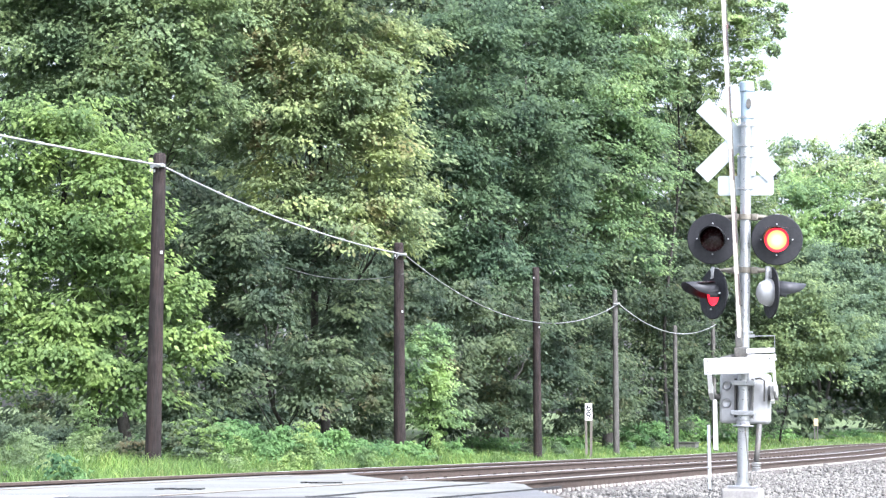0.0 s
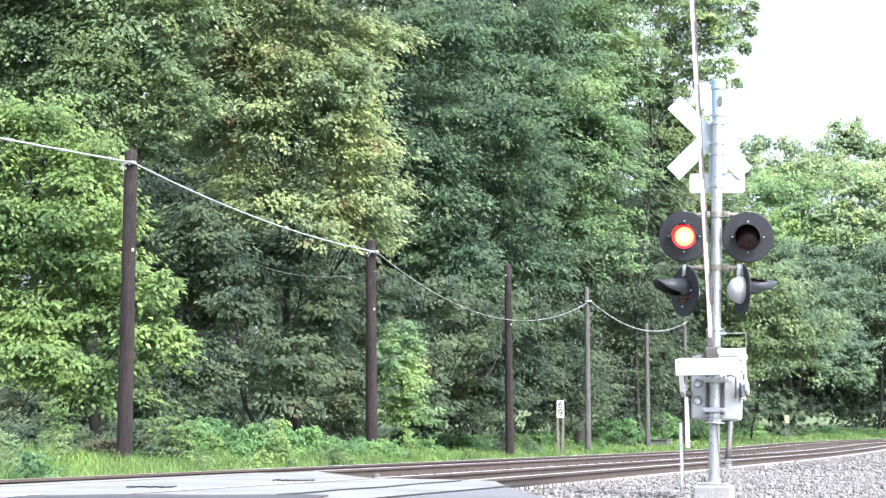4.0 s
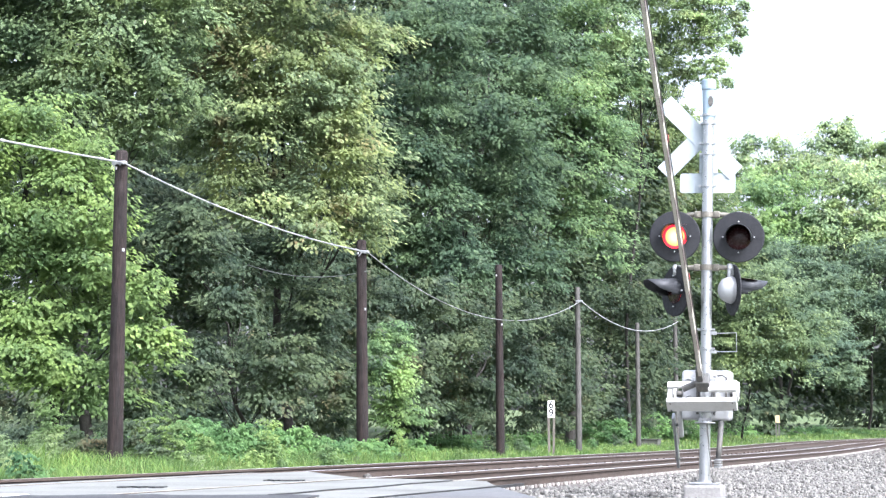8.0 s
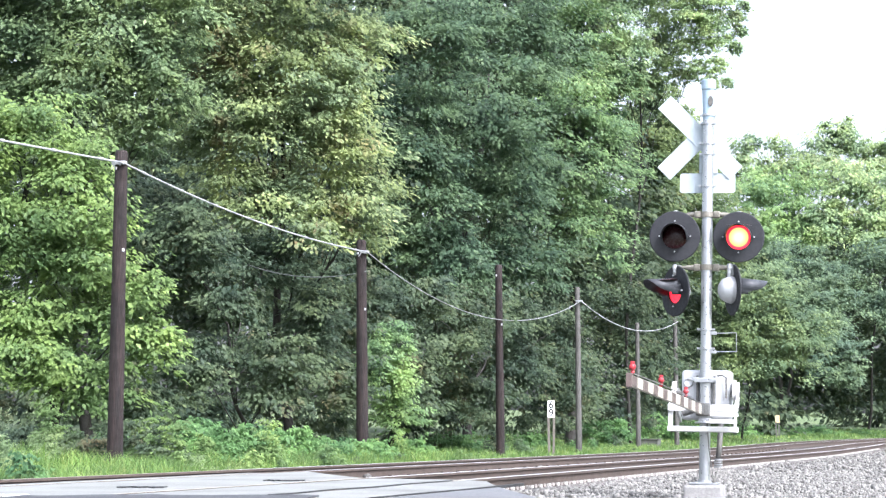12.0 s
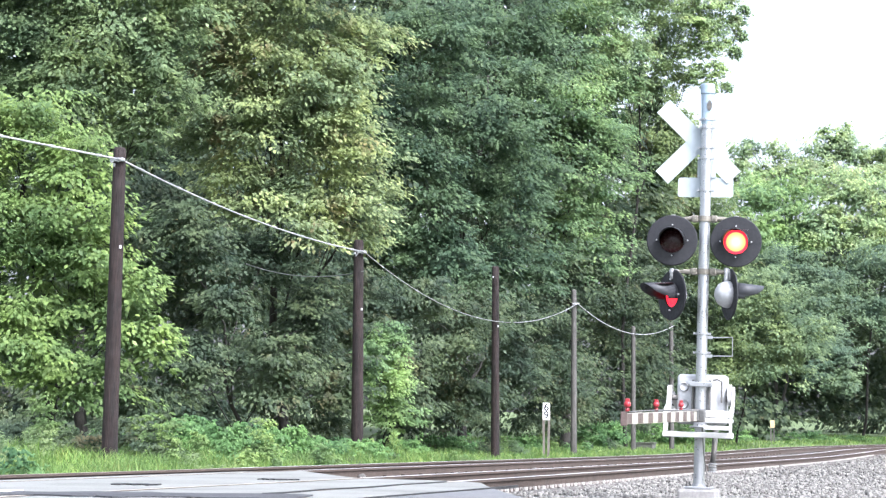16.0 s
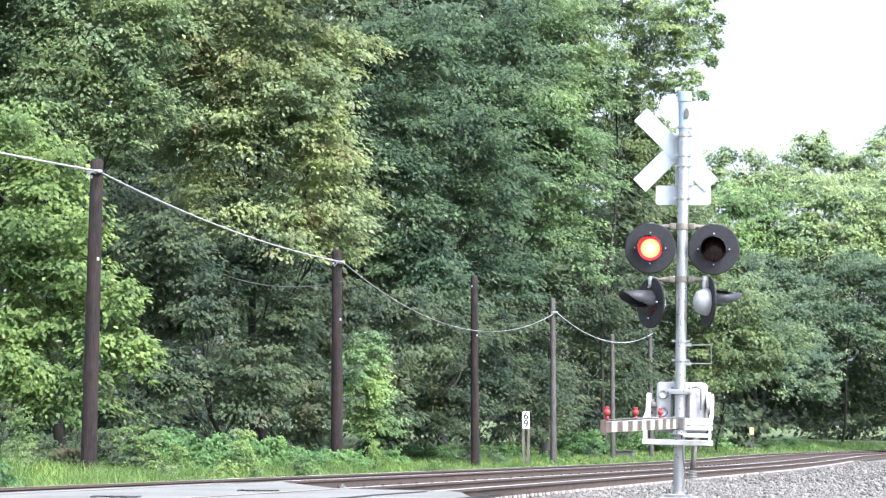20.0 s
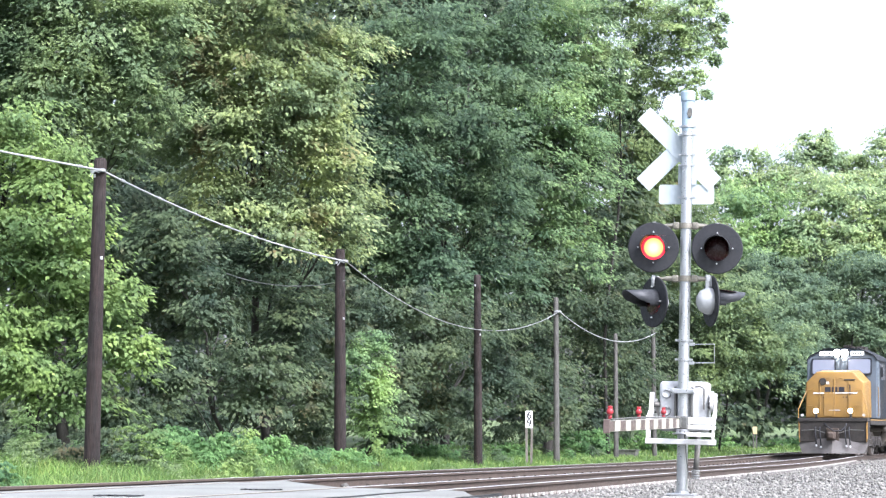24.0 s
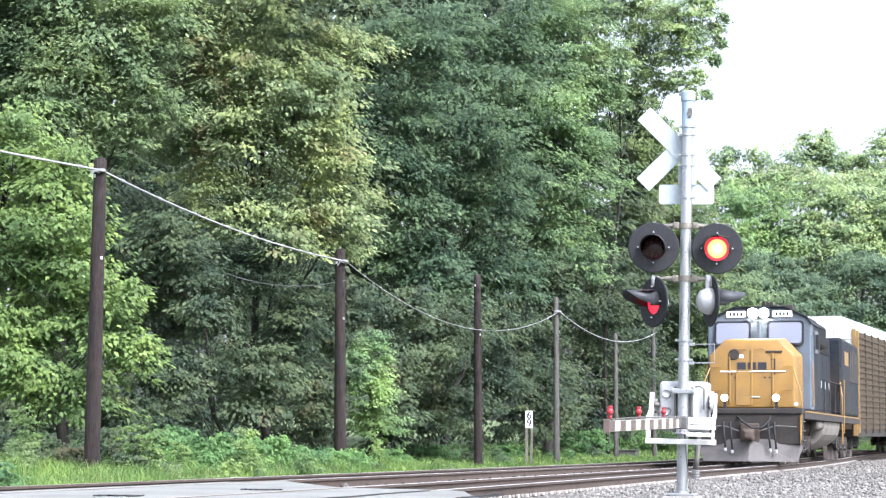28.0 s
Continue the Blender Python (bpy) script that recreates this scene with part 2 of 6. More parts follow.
def box(bm, x0, x1, y0, y1, z0, z1, bevel=0.0, turn=None):
    r = bmesh.ops.create_cube(bm, size=1.0)
    m = Matrix.Translation(((x0 + x1) / 2, (y0 + y1) / 2, (z0 + z1) / 2)) @ Matrix.Diagonal((x1 - x0, y1 - y0, z1 - z0, 1))
    bmesh.ops.transform(bm, matrix=m, verts=r["verts"])
    if bevel:
        edges = list({e for v in r["verts"] for e in v.link_edges})
        out = bmesh.ops.bevel(bm, geom=edges, offset=bevel, segments=2, affect="EDGES", profile=0.5)
        verts = list({v for f in out["faces"] for v in f.verts} | {v for v in r["verts"] if v.is_valid})
    else:
        verts = r["verts"]
    if turn is not None:
        bmesh.ops.transform(bm, matrix=turn, verts=[v for v in verts if v.is_valid])
    return bm


def rod(bm, a, b, r0, r1=None, seg=12, caps=True):
    a, b = Vector(a), Vector(b)
    d = b - a
    m = Matrix.Translation((a + b) / 2) @ d.to_track_quat("Z", "Y").to_matrix().to_4x4()
    bmesh.ops.create_cone(bm, cap_ends=caps, segments=seg, radius1=r0, radius2=r0 if r1 is None else r1, depth=d.length, matrix=m)
    return bm


def tube(bm, pts, r, seg=8):
    """One continuous round bar through the points."""
    pts = [Vector(p) for p in pts]
    rings, side = [], None
    for i, p in enumerate(pts):
        d = (pts[min(i + 1, len(pts) - 1)] - pts[max(i - 1, 0)]).normalized()
        if side is None:
            side = d.orthogonal().normalized()
        side = (side - d * side.dot(d)).normalized()
        other = d.cross(side)
        rings.append([bm.verts.new(p + (side * math.cos(2 * math.pi * q / seg) + other * math.sin(2 * math.pi * q / seg)) * r) for q in range(seg)])
    for a, c in zip(rings, rings[1:]):
        for q in range(seg):
            bm.faces.new((a[q], a[(q + 1) % seg], c[(q + 1) % seg], c[q]))
    bm.faces.new(rings[0][::-1])
    bm.faces.new(rings[-1])
    return bm


def lathe(bm, profile, seg=32, m=None):
    """A solid of revolution about z from (radius, height) pairs."""
    rings = []
    for r, z in profile:
        if r < 1e-6:
            rings.append([bm.verts.new((0, 0, z))])
        else:
            rings.append([bm.verts.new((r * math.cos(2 * math.pi * i / seg), r * math.sin(2 * math.pi * i / seg), z)) for i in range(seg)])
    for p, q in zip(rings, rings[1:]):
        for i in range(seg):
            j = (i + 1) % seg
            if len(p) == 1 and len(q) > 1:
                bm.faces.new((p[0], q[i], q[j]))
            elif len(q) == 1 and len(p) > 1:
                bm.faces.new((p[i], p[j], q[0]))
            elif len(p) > 1:
                bm.faces.new((p[i], p[j], q[j], q[i]))
    if m is not None:
        bmesh.ops.transform(bm, matrix=m, verts=[v for ring in rings for v in ring])
    return bm


def prism(bm, outline, y0, y1, axis="y"):
    """An outline of (x, z) pairs drawn out from y0 to y1 (axis y), or (y, z) pairs along x."""
    put = (lambda a, b, c: (a, c, b)) if axis == "y" else (lambda a, b, c: (c, a, b))
    p = [bm.verts.new(put(a, b, y0)) for a, b in outline]
    q = [bm.verts.new(put(a, b, y1)) for a, b in outline]
    bm.faces.new(p)
    bm.faces.new(q[::-1])
    for i in range(len(p)):
        j = (i + 1) % len(p)
        bm.faces.new((p[j], p[i], q[i], q[j]))
    bmesh.ops.recalc_face_normals(bm, faces=bm.faces)
    return bm


def raw(name, verts, faces, material, parent=None, loops=None):
    """A mesh from numpy arrays; faces all have the same number of corners."""
    me = bpy.data.meshes.new(name)
    k = faces.shape[1]
    me.vertices.add(len(verts))
    me.vertices.foreach_set("co", verts.astype(np.float32).ravel())
    me.loops.add(faces.size)
    me.loops.foreach_set("vertex_index", faces.astype(np.int32).ravel())
    me.polygons.add(len(faces))
    me.polygons.foreach_set("loop_start", np.arange(0, faces.size, k, dtype=np.int32))
    me.update(calc_edges=True)
    me.materials.append(material)
    ob = new(name, me)
    if parent:
        ob.parent = parent
    return ob


def empty(name, m, label, category, group="", kind=""):
    ob = new(name)
    ob.empty_display_size = 0.2
    ob.matrix_basis = m
    return tagged(ob, label, category, group, kind)


# ---- plan: along the track (k) and across it (o), from a point on the near rail ----
HEAD = radians(17.1)
TRK = Vector((math.sin(HEAD), math.cos(HEAD), 0))
NRM = Vector((-math.cos(HEAD), math.sin(HEAD), 0))
RAIL0 = Vector((1.38, 27.7, 0))
RAILS = (0.0, 1.5, 3.96, 5.46)


def grade(k):
    d = max(0.0, k - 30.0)
    return 1.5e-4 * d * d if d < 26 else 0.1014 + 0.0078 * (d - 26)


def bend(k):
    """The line swings to the near side past the straight."""
    d = max(0.0, k - 60.0)
    return 0.0045 * d * d if d < 20 else 1.8 + 0.18 * (d - 20)


def at(o, k, z=0.0):
    p = RAIL0 + NRM * (o - bend(k)) + TRK * k
    return Vector((p.x, p.y, z + grade(k)))


def place(o, k, z=0.0, rz=0.0):
    p = at(o, k, z)
    return pose(p.x, p.y, p.z, 0, 0, -17.1 + rz)


def lerp(x, xs):
    for (a, p), (b, q) in zip(xs, xs[1:]):
        if x <= b:
            return p + (q - p) * max(0.0, (x - a) / (b - a))
    return xs[-1][1]


SOIL_Z = [(-400, -1.4), (-60, -1.15), (-6.2, -1.02), (-4.6, -0.42), (-3.5, -0.33), (-1.4, -0.45), (6.6, -0.45), (8.2, -0.26), (10, -0.12), (16, 0.15), (60, 1.2), (900, 12)]
BED_Z = [(-6.0, -0.75), (-5.0, -0.44), (-3.8, -0.29), (-1.2, -0.25), (-0.7, -0.215), (6.2, -0.215), (7.6, -0.36)]


def sheet(name, os, ks, height, material, jitter=0.0, thick=0.0, parent=None, keep=None):
    """A strip of ground over lists of o and k."""
    bm = bmesh.new()
    g = [[bm.verts.new(at(o, k, height(o, k) + (noise.noise((o * 1.7, k * 1.7, 3.0)) * jitter if jitter else 0.0))) for k in ks] for o in os]
    for i in range(len(os) - 1):
        for j in range(len(ks) - 1):
            if keep is None or keep((os[i] + os[i + 1]) / 2, (ks[j] + ks[j + 1]) / 2):
                bm.faces.new((g[i][j], g[i + 1][j], g[i + 1][j + 1], g[i][j + 1]))
    if thick:
        r = bmesh.ops.extrude_face_region(bm, geom=bm.faces[:])
        bmesh.ops.translate(bm, vec=(0, 0, -thick), verts=[e for e in r["geom"] if isinstance(e, bmesh.types.BMVert)])
    bmesh.ops.recalc_face_normals(bm, faces=bm.faces)
    if not thick and len(bm.faces) and sum(f.normal.z for f in bm.faces) < 0:
        bmesh.ops.reverse_faces(bm, faces=bm.faces)
    bmesh.ops.delete(bm, geom=[v for v in bm.verts if not v.link_faces], context="VERTS")
    return part(name, bm, material, parent)


def steps(*spans):
    out = []
    for a, b, n in spans:
        out += [a + (b - a) * i / n for i in range(n)]
    return out + [spans[-1][1]]


tagged(sheet("ground", steps((-400, -60, 6), (-60, -10, 8), (-10, 20, 40), (20, 60, 10), (60, 900, 10)),
             steps((-400, -40, 8), (-40, 60, 50), (60, 300, 40), (300, 1500, 8)), lambda o, k: lerp(o, SOIL_Z), soil, 0.06),
       "grassy soil verge running beside the railway", "ground", kind="structure")


def road_edge(o):
    return lerp(o, [(-0.6, -4.6), (0.0, -3.7), (1.5, -3.2), (2.7, -1.2), (4.0, 1.2), (5.5, 2.2), (7.4, 2.2), (14, 2.2)]) if o > -0.6 else max(-16.5, -4.6 - ((-0.6 - o) / 2.3) ** 0.8 * 5.8)


tagged(sheet("ballast_bed", steps((-6.0, -1.2, 16), (-1.2, 7.6, 22)), steps((-22, -4, 18), (-4, 30, 68), (30, 270, 80)),
             lambda o, k: lerp(o, BED_Z) - (0.3 if k < road_edge(o) + 0.2 else 0.0), bed, 0.03),
       "pale grey crushed-stone ballast under and beside the tracks", "ballast", kind="structure")

# road over the tracks: the approach rises to the rails
ROAD_Z = [(-30, -1.0), (-7.2, -0.985), (-6, -0.85), (-4.4, -0.46), (-3.0, -0.14), (-2.2, -0.03), (-1.2, -0.003), (3.9, -0.003), (4.1, -0.035), (5.5, -0.055), (7.4, -0.16), (9, -0.28), (14, -0.6)]


def road_strip(name, o0, o1, n, material, label, category="road", parent=None, thick=0.16, lift=0.0):
    """A strip of road whose end follows the road's edge."""
    bm = bmesh.new()
    ks = steps((0, 1, 26))
    g = []
    for i in range(n + 1):
        o = o0 + (o1 - o0) * i / n
        e = road_edge(o)
        g.append([bm.verts.new(at(o, e + (-24 - e) * s, lerp(o, ROAD_Z) + lift + noise.noise((o * 0.9, s * 22, 1.0)) * 0.003)) for s in ks])
    for i in range(n):
        for j in range(len(ks) - 1):
            bm.faces.new((g[i][j], g[i][j + 1], g[i + 1][j + 1], g[i + 1][j]))
    r = bmesh.ops.extrude_face_region(bm, geom=bm.faces[:])
    bmesh.ops.translate(bm, vec=(0, 0, -thick), verts=[e for e in r["geom"] if isinstance(e, bmesh.types.BMVert)])
    bmesh.ops.recalc_face_normals(bm, faces=bm.faces)
    ob = part(name, bm, material, parent)
    return tagged(ob, label, "" if parent else category, kind="" if parent else "structure")


road_strip("road", -30, -1.25, 60, asphalt, "worn grey asphalt road rising to the level crossing")
crossing = empty("crossing_surface", Matrix.Identity(4), "worn concrete panels set flush with the rails", "crossing", kind="structure")
for a, b in ((-1.245, -0.045), (0.11, 1.39), (1.545, 3.915), (4.07, 5.35), (5.505, 7.4)):
    road_strip("crossing_panel", a, b, 3, panel_grey, "grey concrete crossing panel", parent=crossing)
road_strip("road_beyond", 7.405, 14, 8, asphalt, "worn asphalt road leaving the crossing")

# seams, patches and paint on the approach
rnd = random.Random(11)


def road_mark(name, o0, k0, o1, k1, w, material, label, category, wobble=0.0):
    bm = bmesh.new()
    n = 14
    L, R = [], []
    for i in range(n + 1):
        s = i / n
        o, k = o0 + (o1 - o0) * s, k0 + (k1 - k0) * s
        d = Vector((o1 - o0, k1 - k0)).normalized()
        q = wobble * noise.noise((s * 5, o0, k0))
        h = w * (0.5 + (0.35 * noise.noise((s * 9, k0, 2)) if wobble else 0))
        for side, lst in ((h, L), (-h, R)):
            oo, kk = o - d.y * (side + q), k + d.x * (side + q)
            lst.append(bm.verts.new(at(oo, kk, lerp(oo, ROAD_Z) + 0.014)))
    for i in range(n):
        bm.faces.new((L[i], L[i + 1], R[i + 1], R[i]))
    bmesh.ops.recalc_face_normals(bm, faces=bm.faces)
    if sum(f.normal.z for f in bm.faces) < 0:
        bmesh.ops.reverse_faces(bm, faces=bm.faces)
    r = bmesh.ops.extrude_face_region(bm, geom=bm.faces[:])
    bmesh.ops.translate(bm, vec=(0, 0, -0.03), verts=[e for e in r["geom"] if isinstance(e, bmesh.types.BMVert)])
    bmesh.ops.recalc_face_normals(bm, faces=bm.faces)
    return tagged(part(name, bm, material), label, category, kind="structure")


for o0, k0, o1, k1, w in ((-1.25, -23, -1.25, -5.6, 0.03), (-3.2, -16, -2.4, -12.2, 0.04), (-0.05, -10.2, -0.03, -4.4, 0.035)):
    road_mark("tar_seam", o0, k0, o1, k1, w, tar, "black tar seam sealed into the road", "seam", 0.08)
for o, k, run, w in ((2.2, -4.9, 0.5, 0.16), (2.5, -8.2, 0.5, 0.3)):
    road_mark("tar_patch", o, k, o - 0.956 * run, k + 0.294 * run, w, tar, "broken black tar patch on the crossing panels", "tar patch", 0.3)
road_mark("road_line", 3.4, -11.3, 2.05, -10.9, 0.14, line_white, "worn white painted line on the asphalt", "road line")
road_mark("asphalt_patch", 1.9, -11.5, -0.7, -10.9, 1.1, dark_patch, "darker asphalt patch across the road", "road patch", 0.2)


# ---- tracks ----
def sweep(name, profile, o, ks, material, parent, rows=None):
    """A section of (across, z) drawn along the track."""
    bm = bmesh.new()
    rings = [[bm.verts.new(at(o + a, k, z)) for a, z in profile] for k in ks]
    n = len(profile)
    k_of = {id(r): k for r, k in zip(rings, ks)}
    for p, q in zip(rings, rings[1:]):
        for i in range(n):
            f = bm.faces.new((p[i], p[(i + 1) % n], q[(i + 1) % n], q[i]))
            if rows and i in rows:
                f.material_index = 1 if k_of[id(p)] > road_edge(o) - 0.5 else 2
    bm.faces.new(rings[0][::-1])
    bm.faces.new(rings[-1])
    bmesh.ops.recalc_face_normals(bm, faces=bm.faces)
    return part(name, bm, material, parent)


RAIL_SECTION = [(-0.037, 0.0), (0.037, 0.0), (0.037, -0.036), (0.009, -0.045), (0.009, -0.15), (0.074, -0.163), (0.074, -0.178), (-0.074, -0.178),
                (-0.074, -0.163), (-0.009, -0.15), (-0.009, -0.045), (-0.037, -0.036)]
TRACK_K = steps((-30, 30, 60), (30, 70, 20), (70, 300, 40))


def tie_mesh():
    bm = bmesh.new()
    box(bm, -1.3, 1.3, -0.115, 0.115, -0.36, -0.182, 0.012)
    return bm


def clip_mesh():
    bm = bmesh.new()
    for y in (-0.125, 0.125):
        box(bm, 0.092, 0.125, y - 0.034, y + 0.034, -0.178, -0.135, turn=pose(0, 0, 0, 0, 0, 14 if y > 0 else -10))
    return bm


def plate_mesh():
    bm = bmesh.new()
    box(bm, -0.19, 0.19, -0.09, 0.09, -0.181, -0.166)
    box(bm, 0.085, 0.15, -0.06, 0.06, -0.166, -0.125)
    box(bm, -0.15, -0.085, -0.06, 0.06, -0.166, -0.125)
    return bm


for name, centre, label in (("near_track", 0.75, "railway track with bright-topped rusty rails on timber ties"), ("far_track", 4.71, "second railway track with rusty rails, beyond the first")):
    track = empty(name, Matrix.Identity(4), label, "track", "railway tracks", "structure")
    for o in (centre - 0.75, centre + 0.75):
        sweep("rail", RAIL_SECTION, o, TRACK_K, (rail_rust, rail_top, rail_dull), track, rows=(0,))
    tie, plates = None, {}
    for i in range(125):
        k = -4.2 + i * 0.5
        m = place(centre, k + rnd.uniform(-0.03, 0.03), 0, rnd.uniform(-0.8, 0.8))
        if tie is None:
            tie = part("tie", tie_mesh(), tie_wood, track, place=m)
        else:
            t2 = new("tie", tie.data)
            t2.parent, t2.matrix_basis = track, m
        for o in (centre - 0.75, centre + 0.75):
            if centre > 2 and i % 2:
                continue
            m = place(o, k, 0, 0)
            pale = o == 0.0
            if plates.get(pale) is None:
                plates[pale] = part("rail_anchor" if pale else "tie_plate", clip_mesh() if pale else plate_mesh(), tie_end if pale else rail_rust, track, place=m)
            else:
                t2 = new("rail_anchor" if pale else "tie_plate", plates[pale].data)
                t2.parent, t2.matrix_basis = track, m
    bm = bmesh.new()
    for i in range(200):
        k = 58.5 + i * 0.6
        box(bm, -1.3, 1.3, -0.115, 0.115, -0.36, -0.182, turn=place(centre, k))
    tagged(part("far_ties", bm, tie_wood, track), kind="stuff")


def scatter_stones(name, n, o0, o1, k0, k1, size, label, seed, parent=None):
    """Crushed stones, each a small irregular solid, lying on the bed."""
    g = np.random.default_rng(seed)
    t = bmesh.new()
    bmesh.ops.create_cube(t, size=1.3)
    base = np.array([v.co[:] for v in t.verts])
    tri = np.array([[v.index for v in f.verts] for f in t.faces])  # four corners each
    t.free()
    o, k = g.uniform(o0, o1, n), k0 + (k1 - k0) * g.uniform(0, 1, n) ** 1.15
    ok = np.array([kk > road_edge(oo) + 0.1 for oo, kk in zip(o, k)])
    o, k = o[ok], k[ok]
    n = len(o)
    s = size * g.lognormal(0, 0.35, n)
    sh = base[None] * (1 + g.uniform(-0.45, 0.35, (n, len(base), 1))) * g.uniform(0.55, 1.15, (n, 1, 3))
    q = g.normal(size=(n, 4))
    q /= np.linalg.norm(q, axis=1, keepdims=True)
    w, x, y, z = q.T
    R = np.stack([1 - 2 * (y * y + z * z), 2 * (x * y - z * w), 2 * (x * z + y * w), 2 * (x * y + z * w), 1 - 2 * (x * x + z * z), 2 * (y * z - x * w),
                  2 * (x * z - y * w), 2 * (y * z + x * w), 1 - 2 * (x * x + y * y)], 1).reshape(n, 3, 3)
    v = np.einsum("nij,nkj->nki", R, sh) * s[:, None, None]
    c = np.array([at(a, b, lerp(a, BED_Z) + 0.012 + noise.noise((a * 1.7, b * 1.7, 3.0)) * 0.03)[:] for a, b in zip(o, k)])
    c[:, 2] += s * 0.25
    v = v + c[:, None]
    f = tri[None] + (np.arange(n) * len(base))[:, None, None]
    return tagged(raw(name, v.reshape(-1, 3), f.reshape(-1, 4), stones, parent), label, "ballast", kind="stuff")


scatter_stones("ballast_stones", 29000, -5.6, -0.12, -8, 14, 0.0195, "loose pale crushed stone beside the track", 4)
scatter_stones("ballast_stones", 7000, -5.2, -0.12, 12, 60, 0.028, "loose pale crushed stone beside the track", 5)
scatter_stones("ballast_stones", 3500, 0.1, 7.3, -4.4, 34, 0.036, "crushed stone between the rails", 6)


# ---- crossing signal with its gate ----
signal = empty("crossing_signal", pose(3.265, 24.5, -0.07, 0, 1.35, -13.4), "silver level-crossing signal mast with red flashers and a gate", "crossing signal")


def new_bm(build, *a, **k):
    bm = bmesh.new()
    build(bm, *a, **k)
    return bm


bm = bmesh.new()
lathe(bm, [(0.068, -0.02), (0.068, 4.70)], 24)
part("mast", bm, galvanised, signal, "galvanised steel tube", True)
bm = bmesh.new()
lathe(bm, [(0.071, 4.60), (0.073, 4.68), (0.082, 4.96), (0.082, 4.985), (0.093, 4.99), (0.093, 5.10), (0.086, 5.115), (0, 5.12)], 24)
part("mast_cap", bm, cap_blue, signal, "pale blue-grey terminal cap")
bm = bmesh.new()
lathe(bm, [(0, 0.10), (0.030, 0.10), (0.034, 0.0)], 14, pose(0.034, -0.074, 4.83, 90, 0, 0) @ Matrix.Diagonal((1, 2.1, 0.15, 1)))
part("cap_opening", bm, grey_iron, signal, "dark cable opening")
for z in (4.66, 4.555, 4.30, 4.165, 3.755, 1.94, 1.70, 1.33, 0.86):
    bm = bmesh.new()
    lathe(bm, [(0.069, -0.014), (0.084, -0.014), (0.084, 0.014), (0.069, 0.014)], 20)
    box(bm, -0.11, -0.07, -0.02, 0.02, -0.012, 0.012)
    box(bm, 0.07, 0.11, -0.02, 0.02, -0.012, 0.012)
    part("band_clamp", bm, galvanised, signal, place=pose(0, 0, z))
bm = bmesh.new()
lathe(bm, [(0.069, -0.02), (0.13, -0.02), (0.13, 0.0), (0.086, 0.005), (0.080, 0.05), (0.069, 0.05)], 24)
part("mast_flange", bm, galvanised, signal, place=pose(0, 0, 0.78), smooth=True)
bm = bmesh.new()
box(bm, -0.17, 0.17, -0.17, 0.17, 0.0, 0.03, 0.006)
lathe(bm, [(0.07, 0.03), (0.085, 0.03), (0.082, 0.06), (0.07, 0.06)], 20)
part("base_plate", bm, galvanised, signal)
for sx in (-1, 1):
    for sy in (-1, 1):
        bm = bmesh.new()
        rod(bm, (sx * 0.13, sy * 0.13, 0.0), (sx * 0.13, sy * 0.13, 0.085), 0.012, seg=8)
        rod(bm, (sx * 0.13, sy * 0.13, 0.03), (sx * 0.13, sy * 0.13, 0.055), 0.026, seg=6)
        part("anchor_bolt", bm, grey_iron, signal)
foundation = part("signal_foundation", new_bm(box, -0.24, 0.24, -0.24, 0.24, -0.65, 0.0, 0.03), concrete)
foundation.matrix_basis = pose(3.265, 24.5, -0.073, 0, 0, -13.4)
tagged(foundation, "chipped square concrete footing set in gravel", "foundation")

# crossbuck seen from behind, and the plate under it
for a, w in ((-45, 1.30), (45, 1.30)):
    bm = bmesh.new()
    box(bm, -w / 2, w / 2, -0.003, 0.003, -0.115, 0.115)
    part("crossbuck_blade", bm, sign_back, signal, "plain pale back of a sign blade", place=pose(-0.11, 0.085 if a < 0 else 0.094, 4.39, 0, -a, 0))


def rounded(w, h, r, n=5):
    pts = []
    for cx, cz, a0 in ((w / 2 - r, h / 2 - r, 0), (-w / 2 + r, h / 2 - r, 90), (-w / 2 + r, -h / 2 + r, 180), (w / 2 - r, -h / 2 + r, 270)):
        pts += [(cx + r * math.cos(radians(a0 + 90 * i / n)), cz + r * math.sin(radians(a0 + 90 * i / n))) for i in range(n + 1)]
    return pts


part("track_number_plate", new_bm(prism, rounded(0.70, 0.25, 0.035), 0.098, 0.104), sign_back, signal, "blank back of a white plate", place=pose(-0.01, 0, 3.805))
part("plate_bracket", new_bm(box, -0.115, 0.115, 0.076, 0.09, 3.93, 4.16), sign_back, signal)


def knuckle(bm, x, z):
    rod(bm, (x, 0, z + 0.035), (x, 0, z - 0.10), 0.026, seg=12)
    lathe(bm, [(0, 0.045), (0.024, 0.036), (0.032, 0.012), (0.032, -0.012), (0.024, -0.036), (0, -0.045)], 14, pose(x, 0, z))


